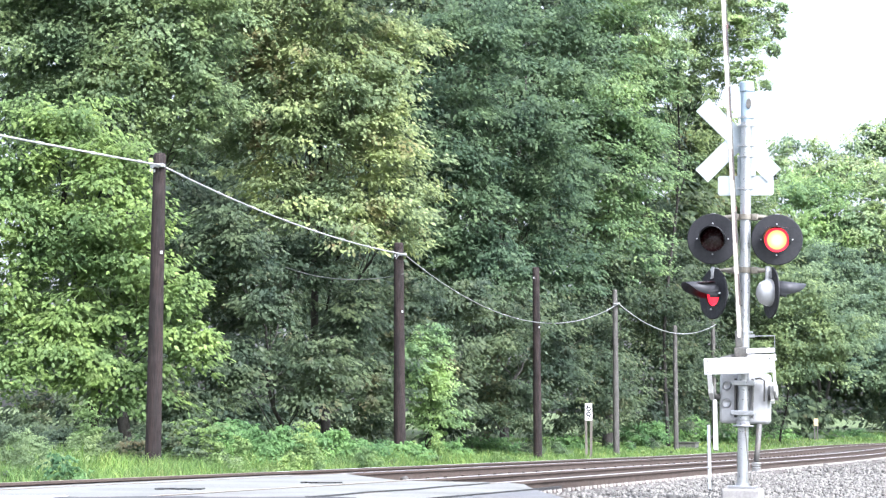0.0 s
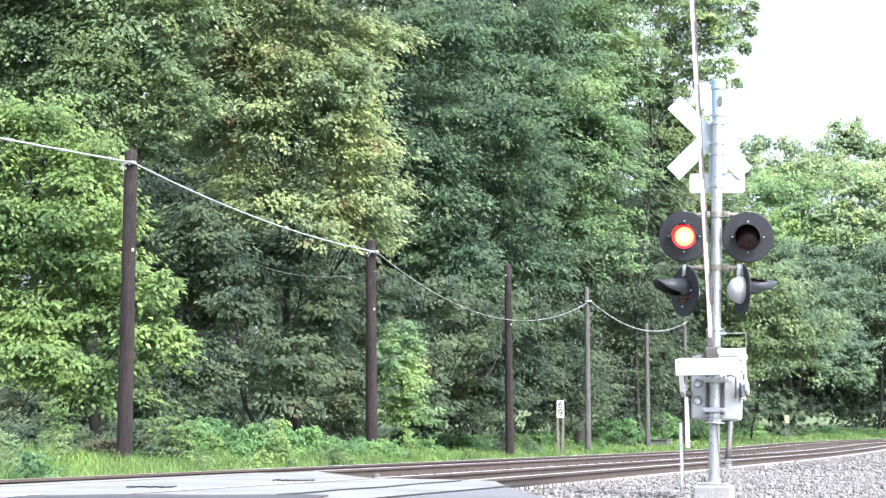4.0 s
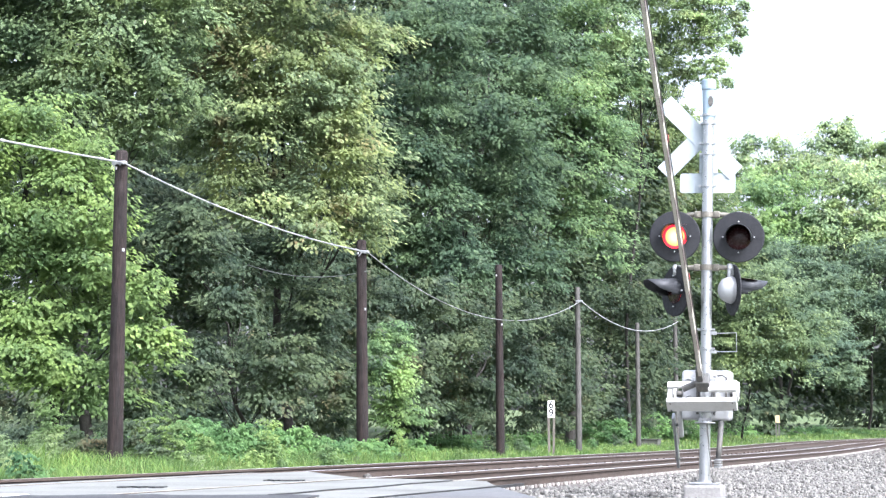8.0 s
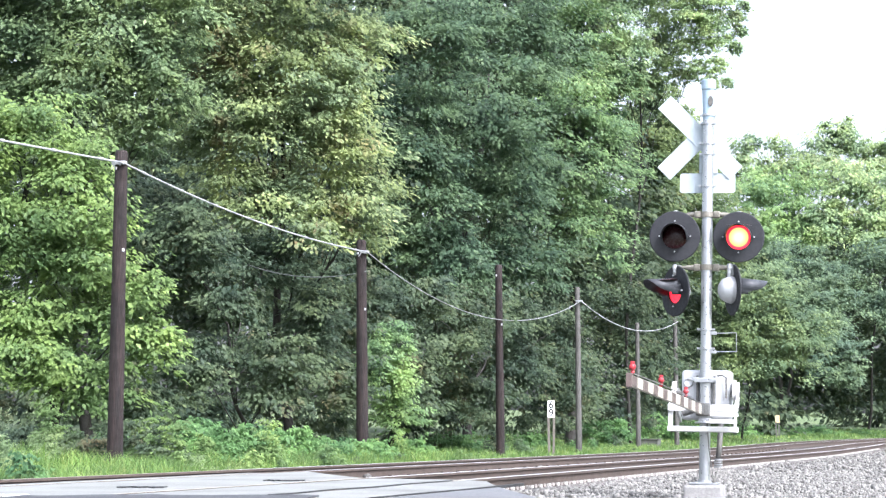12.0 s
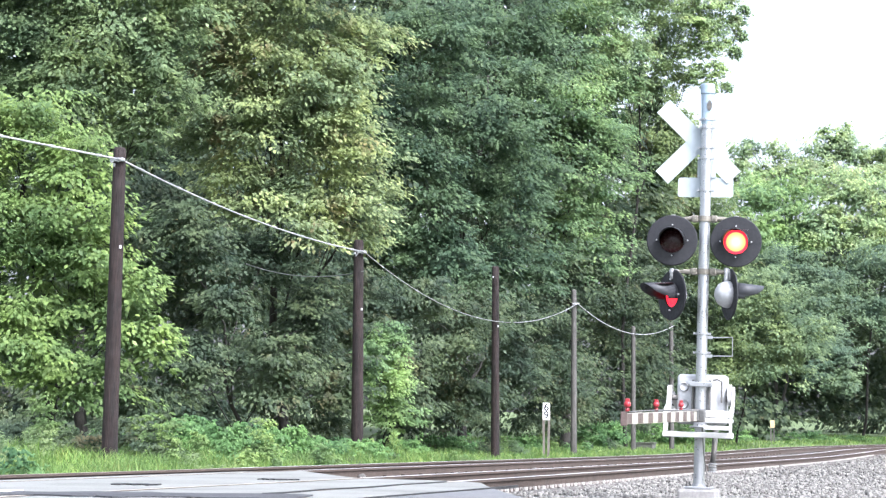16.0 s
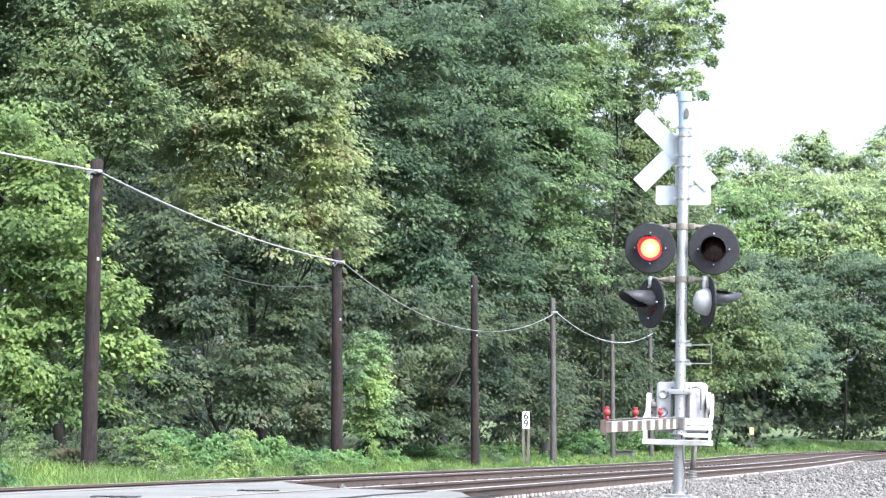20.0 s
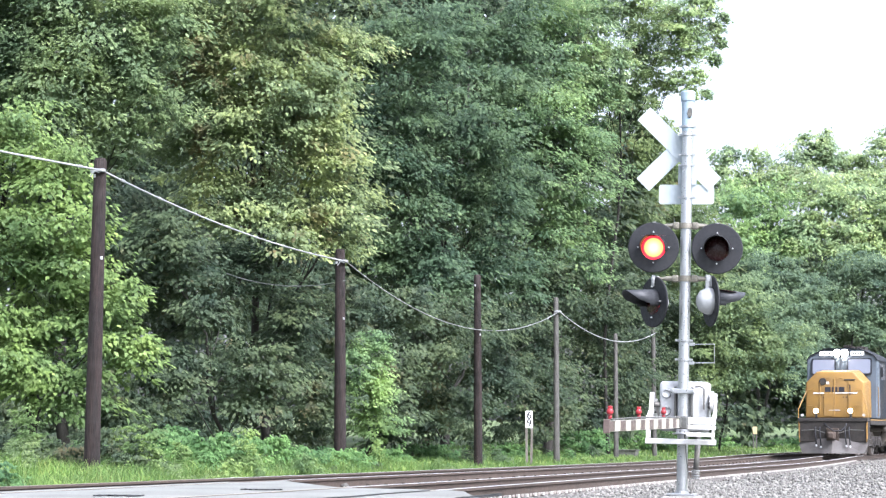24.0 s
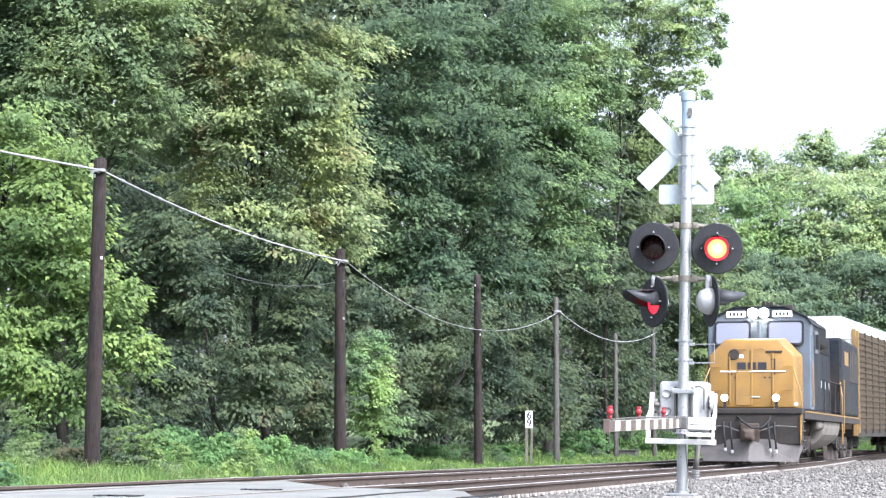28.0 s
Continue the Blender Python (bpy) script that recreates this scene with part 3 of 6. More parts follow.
def crossarm(z, half_l, half_r):
    bm = bmesh.new()
    rod(bm, (-half_l, 0.0, z), (-0.07, 0.0, z), 0.019, seg=10)
    rod(bm, (0.07, 0.0, z), (half_r, 0.0, z), 0.019, seg=10)
    lathe(bm, [(0.069, z - 0.035), (0.088, z - 0.035), (0.088, z + 0.035), (0.069, z + 0.035)], 20)
    for sx in (-1, 1):
        box(bm, sx * 0.12 - 0.04, sx * 0.12 + 0.04, -0.05, 0.05, z - 0.042, z + 0.042, 0.012)
        rod(bm, (sx * 0.125, -0.075, z), (sx * 0.125, 0.07, z), 0.012, seg=6)
    for sx, h in ((-1, half_l), (1, half_r)):
        rod(bm, (sx * 0.16, 0, z), (sx * 0.26, 0, z), 0.034, 0.026, seg=12) if sx > 0 else rod(bm, (sx * 0.26, 0, z), (sx * 0.16, 0, z), 0.026, 0.034, seg=12)
    arm = part("crossarm", bm, bronze, signal, "weathered bronze-grey crossarm")
    for sx, h in ((-1, half_l), (1, half_r)):
        part("swivel", new_bm(knuckle, sx * h, z), alu_paint, arm, "pale swivel knuckle", True)
    return arm


crossarm(3.39, 0.40, 0.40)
crossarm(2.72, 0.40, 0.34)


def signal_head(x, y, z, rz, core):
    """A round black flasher: its lamp always glows behind an added shutter that hinges up under the hood."""
    bm = bmesh.new()
    lathe(bm, [(0.155, 0.0), (0.311, 0.0), (0.322, -0.008), (0.322, -0.02), (0.311, -0.026), (0.155, -0.014), (0.155, 0.0)], 48, pose(0, 0, 0, -90, 0, 0) @ Matrix.Diagonal((1, 1, -1, 1)))
    bmesh.ops.recalc_face_normals(bm, faces=bm.faces)
    head = part("signal_head", bm, black_paint, signal, "round matt black background plate", place=pose(x, y, z, 0, 0, rz))
    bm = bmesh.new()
    lathe(bm, [(0.165, 0.004), (0.175, 0.03), (0.165, 0.08), (0.13, 0.15), (0.07, 0.19), (0, 0.20)], 32, pose(0, 0, 0, -90, 0, 0))
    bmesh.ops.recalc_face_normals(bm, faces=bm.faces)
    part("back_shell", bm, alu_paint, head, "rounded silver housing", True)
    bm = bmesh.new()
    rod(bm, (0, 0.06, 0.16), (0, 0.06, 0.33), 0.03, seg=10)
    box(bm, -0.03, 0.03, 0.01, 0.09, 0.26, 0.32, 0.01)
    part("hanger", bm, alu_paint, head)
    bm = bmesh.new()
    n, r = 20, 0.163
    ring = []
    for i in range(n + 1):
        a = radians(-18 + 216 * i / n)
        s = math.sin(a)
        deep = 0.14 + 0.29 * max(0.0, s) ** 0.4
        ring.append([bm.verts.new((q * math.cos(a), yy, q * s - (0.03 * yy / -0.43 if yy < -0.1 else 0))) for q, yy in ((r, 0.0), (r * 0.97, -deep), (r * 0.94, -deep), (r - 0.006, 0.0))])
    for p, q in zip(ring, ring[1:]):
        for j in range(4):
            bm.faces.new((p[j], p[(j + 1) % 4], q[(j + 1) % 4], q[j]))
    bm.faces.new(ring[0])
    bm.faces.new(ring[-1][::-1])
    bmesh.ops.recalc_face_normals(bm, faces=bm.faces)
    part("hood", bm, hood_black, head, "black visor over the lens", True)
    bm = bmesh.new()
    lathe(bm, [(0.126, 0.0), (0.153, 0.0), (0.153, 0.012), (0.126, 0.012), (0.126, 0.0)], 32, pose(0, 0.02, 0, -90, 0, 0))
    part("lens_rim", bm, lit_red, head, "glowing red lens")
    bm = bmesh.new()
    lathe(bm, [(0, -0.012), (0.05, -0.009), (0.126, 0.0), (0.126, 0.01), (0, 0.01)], 32, pose(0, 0.02, 0, -90, 0, 0))
    bmesh.ops.recalc_face_normals(bm, faces=bm.faces)
    part("lamp", bm, core, head, "bright orange-yellow lamp core", True)
    # Added cover, no part of a flasher: stands in for switching the lamp.
    bm = bmesh.new()
    lathe(bm, [(0, -0.016), (0.06, -0.012), (0.11, -0.006), (0.159, 0.0), (0.159, 0.004), (0, 0.004)], 32, pose(0, 0, -0.15, -90, 0, 0))
    bmesh.ops.recalc_face_normals(bm, faces=bm.faces)
    shutter = part("shutter", bm, dark_lens, head, "dark red unlit lens face", True)
    shutter.location = (0, -0.008, 0.15)
    for a in (90, 0, 180, 270):
        bm = bmesh.new()
        ca, sa = math.cos(radians(a)), math.sin(radians(a))
        rod(bm, (0.195 * ca, -0.012, 0.195 * sa), (0.195 * ca, -0.034, 0.195 * sa), 0.010, seg=8)
        part("screw", bm, alu_paint, head)
    return shutter


shutter_a = signal_head(-0.40, -0.06, 3.11, 3, lit_core)
shutter_b = signal_head(0.40, -0.06, 3.10, 3, lit_core)
shutter_c = signal_head(-0.40, 0.0, 2.42, -51, lit_side)
shutter_d = signal_head(0.34, 0.02, 2.44, 113, lit_side)

# wire handle, cable box, conduit
bm = bmesh.new()
tube(bm, [(0.07, 0, 1.89), (0.38, -0.02, 1.90), (0.385, -0.02, 1.665), (0.07, 0, 1.66)], 0.0065)
box(bm, 0.06, 0.13, -0.03, 0.03, 1.875, 1.915)
box(bm, 0.06, 0.13, -0.03, 0.03, 1.64, 1.68)
part("wire_bracket", bm, galvanised, signal)
bm = bmesh.new()
box(bm, -0.31, 0.31, 0.09, 0.45, 0.80, 1.43, 0.045)
mech = part("gate_mechanism", bm, alu_paint, signal, "silver-painted cast gate machine", True)
for v in ((-0.22, 1.27), (-0.22, 1.05)):
    bm = bmesh.new()
    lathe(bm, [(0, 0.03), (0.05, 0.026), (0.062, 0.0)], 20, pose(v[0], 0.09, v[1], 90, 0, 0))
    part("cover_boss", bm, alu_paint, mech, smooth=True)
for x in (-0.105, 0.105):
    part("clamp_bar", new_bm(box, x - 0.014, x + 0.014, 0.03, 0.088, 0.86, 1.36, 0.004), grey_iron, mech)
for z in (1.30, 0.93):
    bm = bmesh.new()
    box(bm, -0.15, 0.15, -0.10, -0.072, z - 0.03, z + 0.03, 0.008)
    for x in (-0.125, 0.125):
        rod(bm, (x, -0.13, z), (x, 0.09, z), 0.013, seg=8)
    part("clamp_yoke", bm, galvanised, mech)
bm = bmesh.new()
tube(bm, [(0.14, 0.05, 1.36), (0.2, 0.045, 1.37), (0.255, 0.045, 1.34), (0.255, 0.05, 1.08)], 0.012)
part("cable", bm, grey_iron, mech)
for x in (-0.36, 0.36):
    bm = bmesh.new()
    rod(bm, (x - 0.06, 0.12, 1.13), (x + 0.06, 0.12, 1.13), 0.035, seg=16)
    part("shaft_end", bm, grey_iron, mech, smooth=True)
conduit = part("conduit", new_bm(tube, [(0.19, 0.12, 0.80), (0.17, 0.10, 0.45), (0.16, 0.09, 0.33)], 0.035), grey_iron, signal, "dark flexible cable conduit", True)
bm = bmesh.new()
for i in range(4):
    lathe(bm, [(0.03, i * 0.03), (0.055, i * 0.03 + 0.004), (0.055, i * 0.03 + 0.02), (0.03, i * 0.03 + 0.024)], 14, pose(0.16, 0.09, 0.21))
part("conduit_coupling", bm, galvanised, signal)
bm = bmesh.new()
tube(bm, [(0.17, 0.02, 0.22), (0.15, -0.06, 0.12), (0.13, -0.14, 0.02)], 0.008)
tube(bm, [(0.03, -0.075, 0.8), (0.06, -0.08, 0.45), (0.12, -0.11, 0.1), (0.13, -0.14, 0.02)], 0.007)
part("ground_wire", bm, grey_iron, signal)

# the gate turns about the machine's shaft; built lowered, the arm along -y
PIVOT = (0.0, 0.12, 1.18)
FRONT = -0.365
gate = part("gate_frame", new_bm(box, -0.43, 0.43, FRONT - 0.10, FRONT + 0.10, -0.535, -0.47, 0.008), white_paint, signal, "white-painted steel gate carrier")
for x in (-0.405, 0.405):
    # a cranked plate from the shaft forward and down to the carrier bars
    plate = [(0.075, 0.03), (0.05, 0.085), (0.0, 0.105), (-0.05, 0.085), (-0.075, 0.03), (-0.13, -0.12), (FRONT - 0.035, -0.20), (FRONT - 0.035, -0.468), (FRONT + 0.045, -0.468), (FRONT + 0.045, -0.26), (-0.02, -0.20), (0.06, -0.07)]
    part("side_plate", new_bm(prism, plate, x - 0.022, x + (0.028 if x < 0 else 0.006), "x"), white_paint, gate, "white cranked side plate")
part("carrier_bar", new_bm(box, -0.432, 0.434, FRONT - 0.08, FRONT - 0.037, -0.285, -0.20, 0.01), white_paint, gate)
part("carrier_bar", new_bm(box, 0.09, 0.44, FRONT - 0.12, FRONT - 0.085, -0.345, -0.295, 0.008), white_paint, gate)
part("carrier_bar", new_bm(box, 0.09, 0.43, FRONT - 0.20, FRONT - 0.14, -0.435, -0.385, 0.008), white_paint, gate)
back = pose(0, 0, 0, -15, 0, 0)
part("side_arm", new_bm(box, -0.395, -0.345, 0.08, 0.72, -0.05, 0.05, 0.01, back), white_paint, gate, "white counterweight arm")
part("counterweight_arm", new_bm(box, -0.47, -0.435, 0.40, 1.22, -0.06, 0.06, 0.008, back), galvanised, gate, "long bare steel counterweight bar")
for y in (0.55, 1.1):
    bm = bmesh.new()
    rod(bm, (-0.485, y, 0), (-0.42 if y > 0.7 else -0.35, y, 0), 0.018, seg=8)
    bmesh.ops.transform(bm, matrix=back, verts=bm.verts)
    part("bolt", bm, grey_iron, gate)
for x in (-0.38, 0.38):
    for y in (-0.07, 0.07):
        bm = bmesh.new()
        rod(bm, (x, FRONT + y, -0.548), (x, FRONT + y, -0.46), 0.011, seg=6)
        part("carrier_bolt", bm, grey_iron, gate)
bm = bmesh.new()
lathe(bm, [(0.0, -0.02), (0.12, -0.02), (0.12, 0.02), (0, 0.02)], 24, pose(0.352, 0.0, -0.01, 0, 90, 0))
part("gear_sector", bm, white_paint, gate, "white toothed sector plate")
for i in range(14):
    a = radians(-40 + 11 * i)
    part("sector_tooth", new_bm(box, -0.018, 0.018, -0.009, 0.009, 0, 0.025), white_paint, gate, place=pose(0.352, 0.0 + 0.115 * math.cos(a), -0.01 + 0.115 * math.sin(a), math.degrees(a) - 90, 0, 0))
bm = bmesh.new()
box(bm, -0.07, 0.10, FRONT - 0.22, FRONT - 0.035, -0.345, -0.185, 0.015)
box(bm, -0.05, 0.03, FRONT - 0.42, FRONT - 0.22, -0.325, -0.205, 0.01)
rod(bm, (-0.24, FRONT - 0.07, -0.315), (0.0, FRONT - 0.12, -0.235), 0.04, seg=10)
part("arm_clamp", bm, grey_iron, gate, "dark iron arm clamp")
ARM_LEN, NSTRIPE, ARM_Z = 6.6, 16, -0.27
for i in range(NSTRIPE):
    s0, s1 = 0.35 + (ARM_LEN - 0.35) * i / NSTRIPE, 0.35 + (ARM_LEN - 0.35) * (i + 1) / NSTRIPE
    h0, h1 = 0.058 - 0.012 * s0 / ARM_LEN, 0.058 - 0.012 * s1 / ARM_LEN
    bm = bmesh.new()
    prism(bm, [(-s0 + FRONT, ARM_Z - h0), (-s1 + FRONT + 0.002, ARM_Z - h1), (-s1 + FRONT + 0.002, ARM_Z + h1), (-s0 + FRONT, ARM_Z + h0)], -0.022, 0.022, "x")
    part("arm_stripe", bm, stripe_red if i % 2 else stripe_white, gate, "faded red stripe" if i % 2 else "faded white stripe")
bm = bmesh.new()
h0, h1 = 0.062, 0.050
prism(bm, [(FRONT - 0.34, ARM_Z - h0), (FRONT - ARM_LEN, ARM_Z - h1), (FRONT - ARM_LEN, ARM_Z + h1), (FRONT - 0.34, ARM_Z + h0)], -0.017, 0.017, "x")
part("arm_beam", bm, arm_edge, gate, "weathered beige arm with bare edges")
part("arm_tip", new_bm(box, -0.03, 0.03, FRONT - ARM_LEN - 0.03, FRONT - ARM_LEN, -0.335, -0.205, 0.006), stripe_red, gate, "dark red end cap")
part("arm_truss", new_bm(tube, [(0.026, FRONT - 0.3, -0.205), (0.026, FRONT - 4.2, -0.19), (0.026, FRONT - ARM_LEN + 0.1, -0.205)], 0.006), grey_iron, gate)
for s in (6.4, 4.25, 1.95):
    bm = bmesh.new()
    rod(bm, (0, FRONT - s, -0.205), (0, FRONT - s, -0.17), 0.02, seg=8)
    lathe(bm, [(0, -0.04), (0.028, -0.036), (0.031, -0.016), (0.031, 0.016), (0.028, 0.036), (0, 0.04)], 16, pose(0, FRONT - s, -0.137, 90, 0, 0))
    box(bm, -0.02, 0.02, FRONT - s - 0.022, FRONT - s + 0.022, -0.115, -0.083, 0.005)
    part("arm_lamp", bm, red_plastic, gate, "small red gate lamp", True)
part("lamp_cord", new_bm(tube, [(-0.026, FRONT - 0.3, -0.195)] + [(-0.026, FRONT - 0.8 * i, -0.198 - 0.01 * (i % 2)) for i in range(1, 8)], 0.007), cable_dark, gate)


# ---- telegraph poles and their cable ----
POLES = [(-6.2, 37.0, 5.97, 0.142, creosote, 0.35), (-2.06, 50.2, 5.57, 0.145, creosote, -0.5), (1.84, 62.5, 6.0, 0.128, creosote, -0.45), (5.05, 72.7, 6.05, 0.108, grey_wood, -0.2),
         (8.29, 83.0, 5.3, 0.10, grey_wood, -0.1), (10.95, 91.6, 6.0, 0.11, grey_wood, -0.3)]
HOOKS = [5.78, 5.33, None, 5.45, 5.25, 5.95]


def soil_at(x, y):
    d = Vector((x, y, 0)) - RAIL0
    o, k = d.dot(NRM), d.dot(TRK)
    return lerp(o, SOIL_Z) + grade(k)


for (x, y, top, r, mat, lean) in POLES:
    z0 = soil_at(x, y) - 0.3
    pole = empty("telegraph_pole", pose(x, y, z0, 0, lean, 0), "dark creosoted timber pole in tall weeds" if mat is creosote else "weathered grey timber pole beside the track", "utility pole", "telegraph poles")
    bm = bmesh.new()
    h = top - z0
    prof = [(r * 1.12, 0.0)]
    for i in range(1, 9):
        prof.append((r * (1.10 - 0.24 * i / 8) * (1 + 0.02 * math.sin(i * 2.3 + x)), h * i / 8 - (0.05 if i == 8 else 0)))
    prof += [(r * 0.7, h), (0, h + 0.01)]
    lathe(bm, prof, 16)
    part("shaft", bm, mat, pole, smooth=True)
    if mat is creosote:
        for z, a in ((h - 0.35, 20), (h * 0.45, 200), (h * 0.7, 100)):
            bm = bmesh.new()
            box(bm, -0.022, 0.022, -r - 0.01, -r * 0.8, z - 0.03, z + 0.03, 0.004)
            part("tag", bm, alu_paint, pole, place=pose(0, 0, 0, 0, 0, a - 60))


def strand(name, pts, r, material, label, lash=False):
    bm = bmesh.new()
    tube(bm, pts, r, 6)
    ob = tagged(part(name, bm, material, smooth=True), label, "cable")
    if lash:
        for p, q in list(zip(pts, pts[1:]))[1::3]:
            bm = bmesh.new()
            d = (q - p).normalized()
            m = (p + q) / 2
            rod(bm, m - d * 0.07, m + d * 0.07, r * 1.45, seg=8)
            part("cable_clip", bm, cable_grey, ob)
    return ob


def hang(a, b, sag, n=24):
    return [a.lerp(b, i / n) - Vector((0, 0, sag * 4 * (i / n) * (1 - i / n))) for i in range(n + 1)]


def hook(i, z):
    x, y = POLES[i][0], POLES[i][1]
    return Vector((x + 0.10, y - 0.14, z))


first = hook(0, 5.72)
before = first + Vector((-4.6, -12.6, -0.42))
strand("aerial_cable", hang(before, first, 0.04), 0.021, cable_grey, "grey lashed aerial cable strung between poles", True)
strand("aerial_cable", hang(first, hook(1, 5.25), 0.22), 0.019, cable_grey, "grey lashed aerial cable strung between poles", True)
strand("aerial_cable", hang(hook(1, 5.25), hook(3, 5.52), 1.20), 0.014, cable_mid, "grey lashed aerial cable sagging past a pole", True)
strand("aerial_cable", hang(hook(3, 5.52), hook(5, 5.85), 0.75), 0.019, cable_grey, "grey lashed aerial cable sagging past a pole", True)
strand("loose_wire", hang(Vector((-6.3, 52.5, 5.6)), hook(1, 4.75), 0.42), 0.012, cable_dark, "thin loose wire hanging among the trees")
for i, z in ((0, 5.72), (1, 5.25), (3, 5.52)):
    x, y, top, r = POLES[i][:4]
    bm = bmesh.new()
    lathe(bm, [(r * 0.93, -0.03), (r * 1.02, -0.03), (r * 1.02, 0.03), (r * 0.93, 0.03)], 16)
    box(bm, -0.02, 0.16, -0.2, -0.06, -0.03, 0.03, 0.008)
    tube(bm, [(-0.1, -0.15, 0.02), (0.05, -0.19, -0.05), (0.12, -0.17, 0.03), (-0.02, -0.18, 0.0), (-0.12, -0.16, -0.12)], 0.011, 6)
    tagged(part("cable_clamp", bm, cable_grey, place=pose(x, y, z)), "grey cable clamp bound round a pole top", "cable clamp")

# pole stub and stay beside the first pole
before_pole = empty("telegraph_pole", pose(before.x - 0.1, before.y + 0.14, -0.5), "dark creosoted timber pole beside the road", "utility pole", "telegraph poles")
bm = bmesh.new()
lathe(bm, [(0.16, 0), (0.14, 4), (0.125, 6.9), (0, 6.92)], 16)
part("shaft", bm, creosote, before_pole, smooth=True)

# ---- mileposts ----
def digits(text, size, parent, x, y, z):
    c = bpy.data.curves.new("digit", "FONT")
    c.body, c.size, c.extrude, c.align_x, c.align_y = text, size, 0.002, "CENTER", "CENTER"
    c.offset = 0.006
    ob = new("digit", c)
    me = bpy.data.meshes.new_from_object(ob)
    bpy.data.objects.remove(ob)
    me.materials.clear()
    me.materials.append(black_paint)
    d = new("digit", me)
    d.parent, d.matrix_basis = parent, pose(x, y, z, 90, 0, 0)
    return d


post_wood = worn("bleached_post_wood", (0.13, 0.118, 0.098), (0.075, 0.068, 0.058), 0.85, 0.0, 2, 16, 0.4, 0.7, (6, 6, 0.5))
tan_plate = worn("tan_painted_plate", (0.46, 0.36, 0.20), (0.3, 0.25, 0.16), 0.6, 0.0, 4, 30, 0.05)


def milepost(x, y, z0, top, w, h, text, label, face=sign_white):
    post = empty("milepost", pose(x, y, z0, 0, 0, -4), label, "milepost")
    for dx in (-0.07, 0.07):
        part("leg", new_bm(box, dx - 0.04, dx + 0.04, -0.02, 0.02, 0, top - z0 - h * 0.5, 0.004), post_wood if text else grey_wood, post, place=pose(0, 0, 0, 0, dx * 14, 0))
    part("plate", new_bm(prism, rounded(w, h, 0.02), -0.028, -0.022), face, post, "enamelled number plate", place=pose(0, 0, top - z0 - h / 2))
    for i, ch in enumerate(text):
        digits(ch, h * 0.62, post, 0, -0.031, top - z0 - h * (0.27 + 0.47 * i))


mx, my = 3.654, 66.0
milepost(mx, my, soil_at(mx, my) - 0.1, 1.70, 0.235, 0.57, "69", "white milepost plate lettered 69 on two thin legs")
fx, fy = 20.18, 118.0
milepost(fx, fy, soil_at(fx, fy) - 0.1, 1.72, 0.26, 0.44, "", "small tan blank marker plate on a post", tan_plate)
old_concrete = worn("mossy_old_concrete", (0.10, 0.10, 0.088), (0.055, 0.06, 0.045), 0.9, 0.0, 3, 30, 0.3)
cx, cy = 9.234, 88.0
bm = bmesh.new()
box(bm, -0.5, 0.5, -0.4, 0.4, -0.3, 0.30, 0.02)
cabin = tagged(part("relay_box", bm, old_concrete, place=pose(cx, cy, soil_at(cx, cy), 0, 0, -17)), "low weathered grey concrete box in the grass", "trackside box")
part("lid", new_bm(box, -0.55, 0.55, -0.45, 0.45, 0.304, 0.35, 0.01), old_concrete, cabin, "flat concrete lid")


# ---- train ----
loco_yellow = worn("grimy_yellow_paint", (0.225, 0.128, 0.032), (0.14, 0.088, 0.04), 0.5, 0.0, 1.6, 25, 0.08, 0.65, speckle=0.05)
loco_blue = worn("dusty_dark_blue_paint", (0.006, 0.009, 0.0145), (0.024, 0.020, 0.0165), 0.75, 0.0, 0.9, 16, 0.12, 0.85, speckle=0.05)
loco_grey = worn("blue_grey_paint", (0.085, 0.103, 0.125), (0.06, 0.06, 0.06), 0.5, 0.0, 1.2, 20, 0.08, 0.5, speckle=0.05)
loco_dark = worn("road_grime", (0.026, 0.023, 0.021), (0.05, 0.042, 0.034), 0.85, 0.0, 2.0, 20, 0.2, 0.6)
plow_grey = worn("scuffed_plow_steel", (0.105, 0.097, 0.093), (0.055, 0.048, 0.044), 0.75, 0.1, 1.5, 18, 0.2, 0.6, speckle=0.05)
tank_tan = worn("dusty_tank_paint", (0.17, 0.155, 0.135), (0.08, 0.067, 0.057), 0.7, 0.0, 1.2, 18, 0.15, 0.6)
wheel_steel = worn("worn_wheel_steel", (0.22, 0.19, 0.17), (0.10, 0.08, 0.07), 0.6, 0.5, 3, 30, 0.1)
rack_brown = worn("dusty_brown_rack_panel", (0.05, 0.036, 0.021), (0.028, 0.021, 0.015), 0.8, 0.0, 0.9, 20, 0.3, 0.6)
rack_white = worn("white_rack_end", (0.6, 0.6, 0.585), (0.45, 0.43, 0.4), 0.6, 0.0, 1.0, 20, 0.1, 0.4, speckle=0.05)
rack_roof = worn("galvanised_rack_roof", (0.42, 0.43, 0.44), (0.3, 0.29, 0.28), 0.5, 0.2, 1.0, 20, 0.1, 0.5)
rack_yellow = worn("yellow_corner_post", (0.22, 0.14, 0.05), (0.10, 0.07, 0.04), 0.6, 0.0, 1.5, 22, 0.1, 0.6)
head_lamp = glowing("headlight_glow", (1.0, 0.90, 0.72), 60.0)
ditch_lamp = glowing("ditch_light_glow", (1.0, 0.78, 0.52), 40.0)
number_glow = glowing("number_board", (0.9, 0.9, 0.86), 0.45)
brand_blue = worn("dark_blue_marking", (0.016, 0.017, 0.024), (0.03, 0.026, 0.022), 0.5, 0.0, 3, 20, 0.05)
glass, gn, gl, gb = shader("cab_glass", 0.04)
gb.inputs["Base Color"].default_value = (0.24, 0.245, 0.28, 1)
gb.inputs["Metallic"].default_value = 0.7

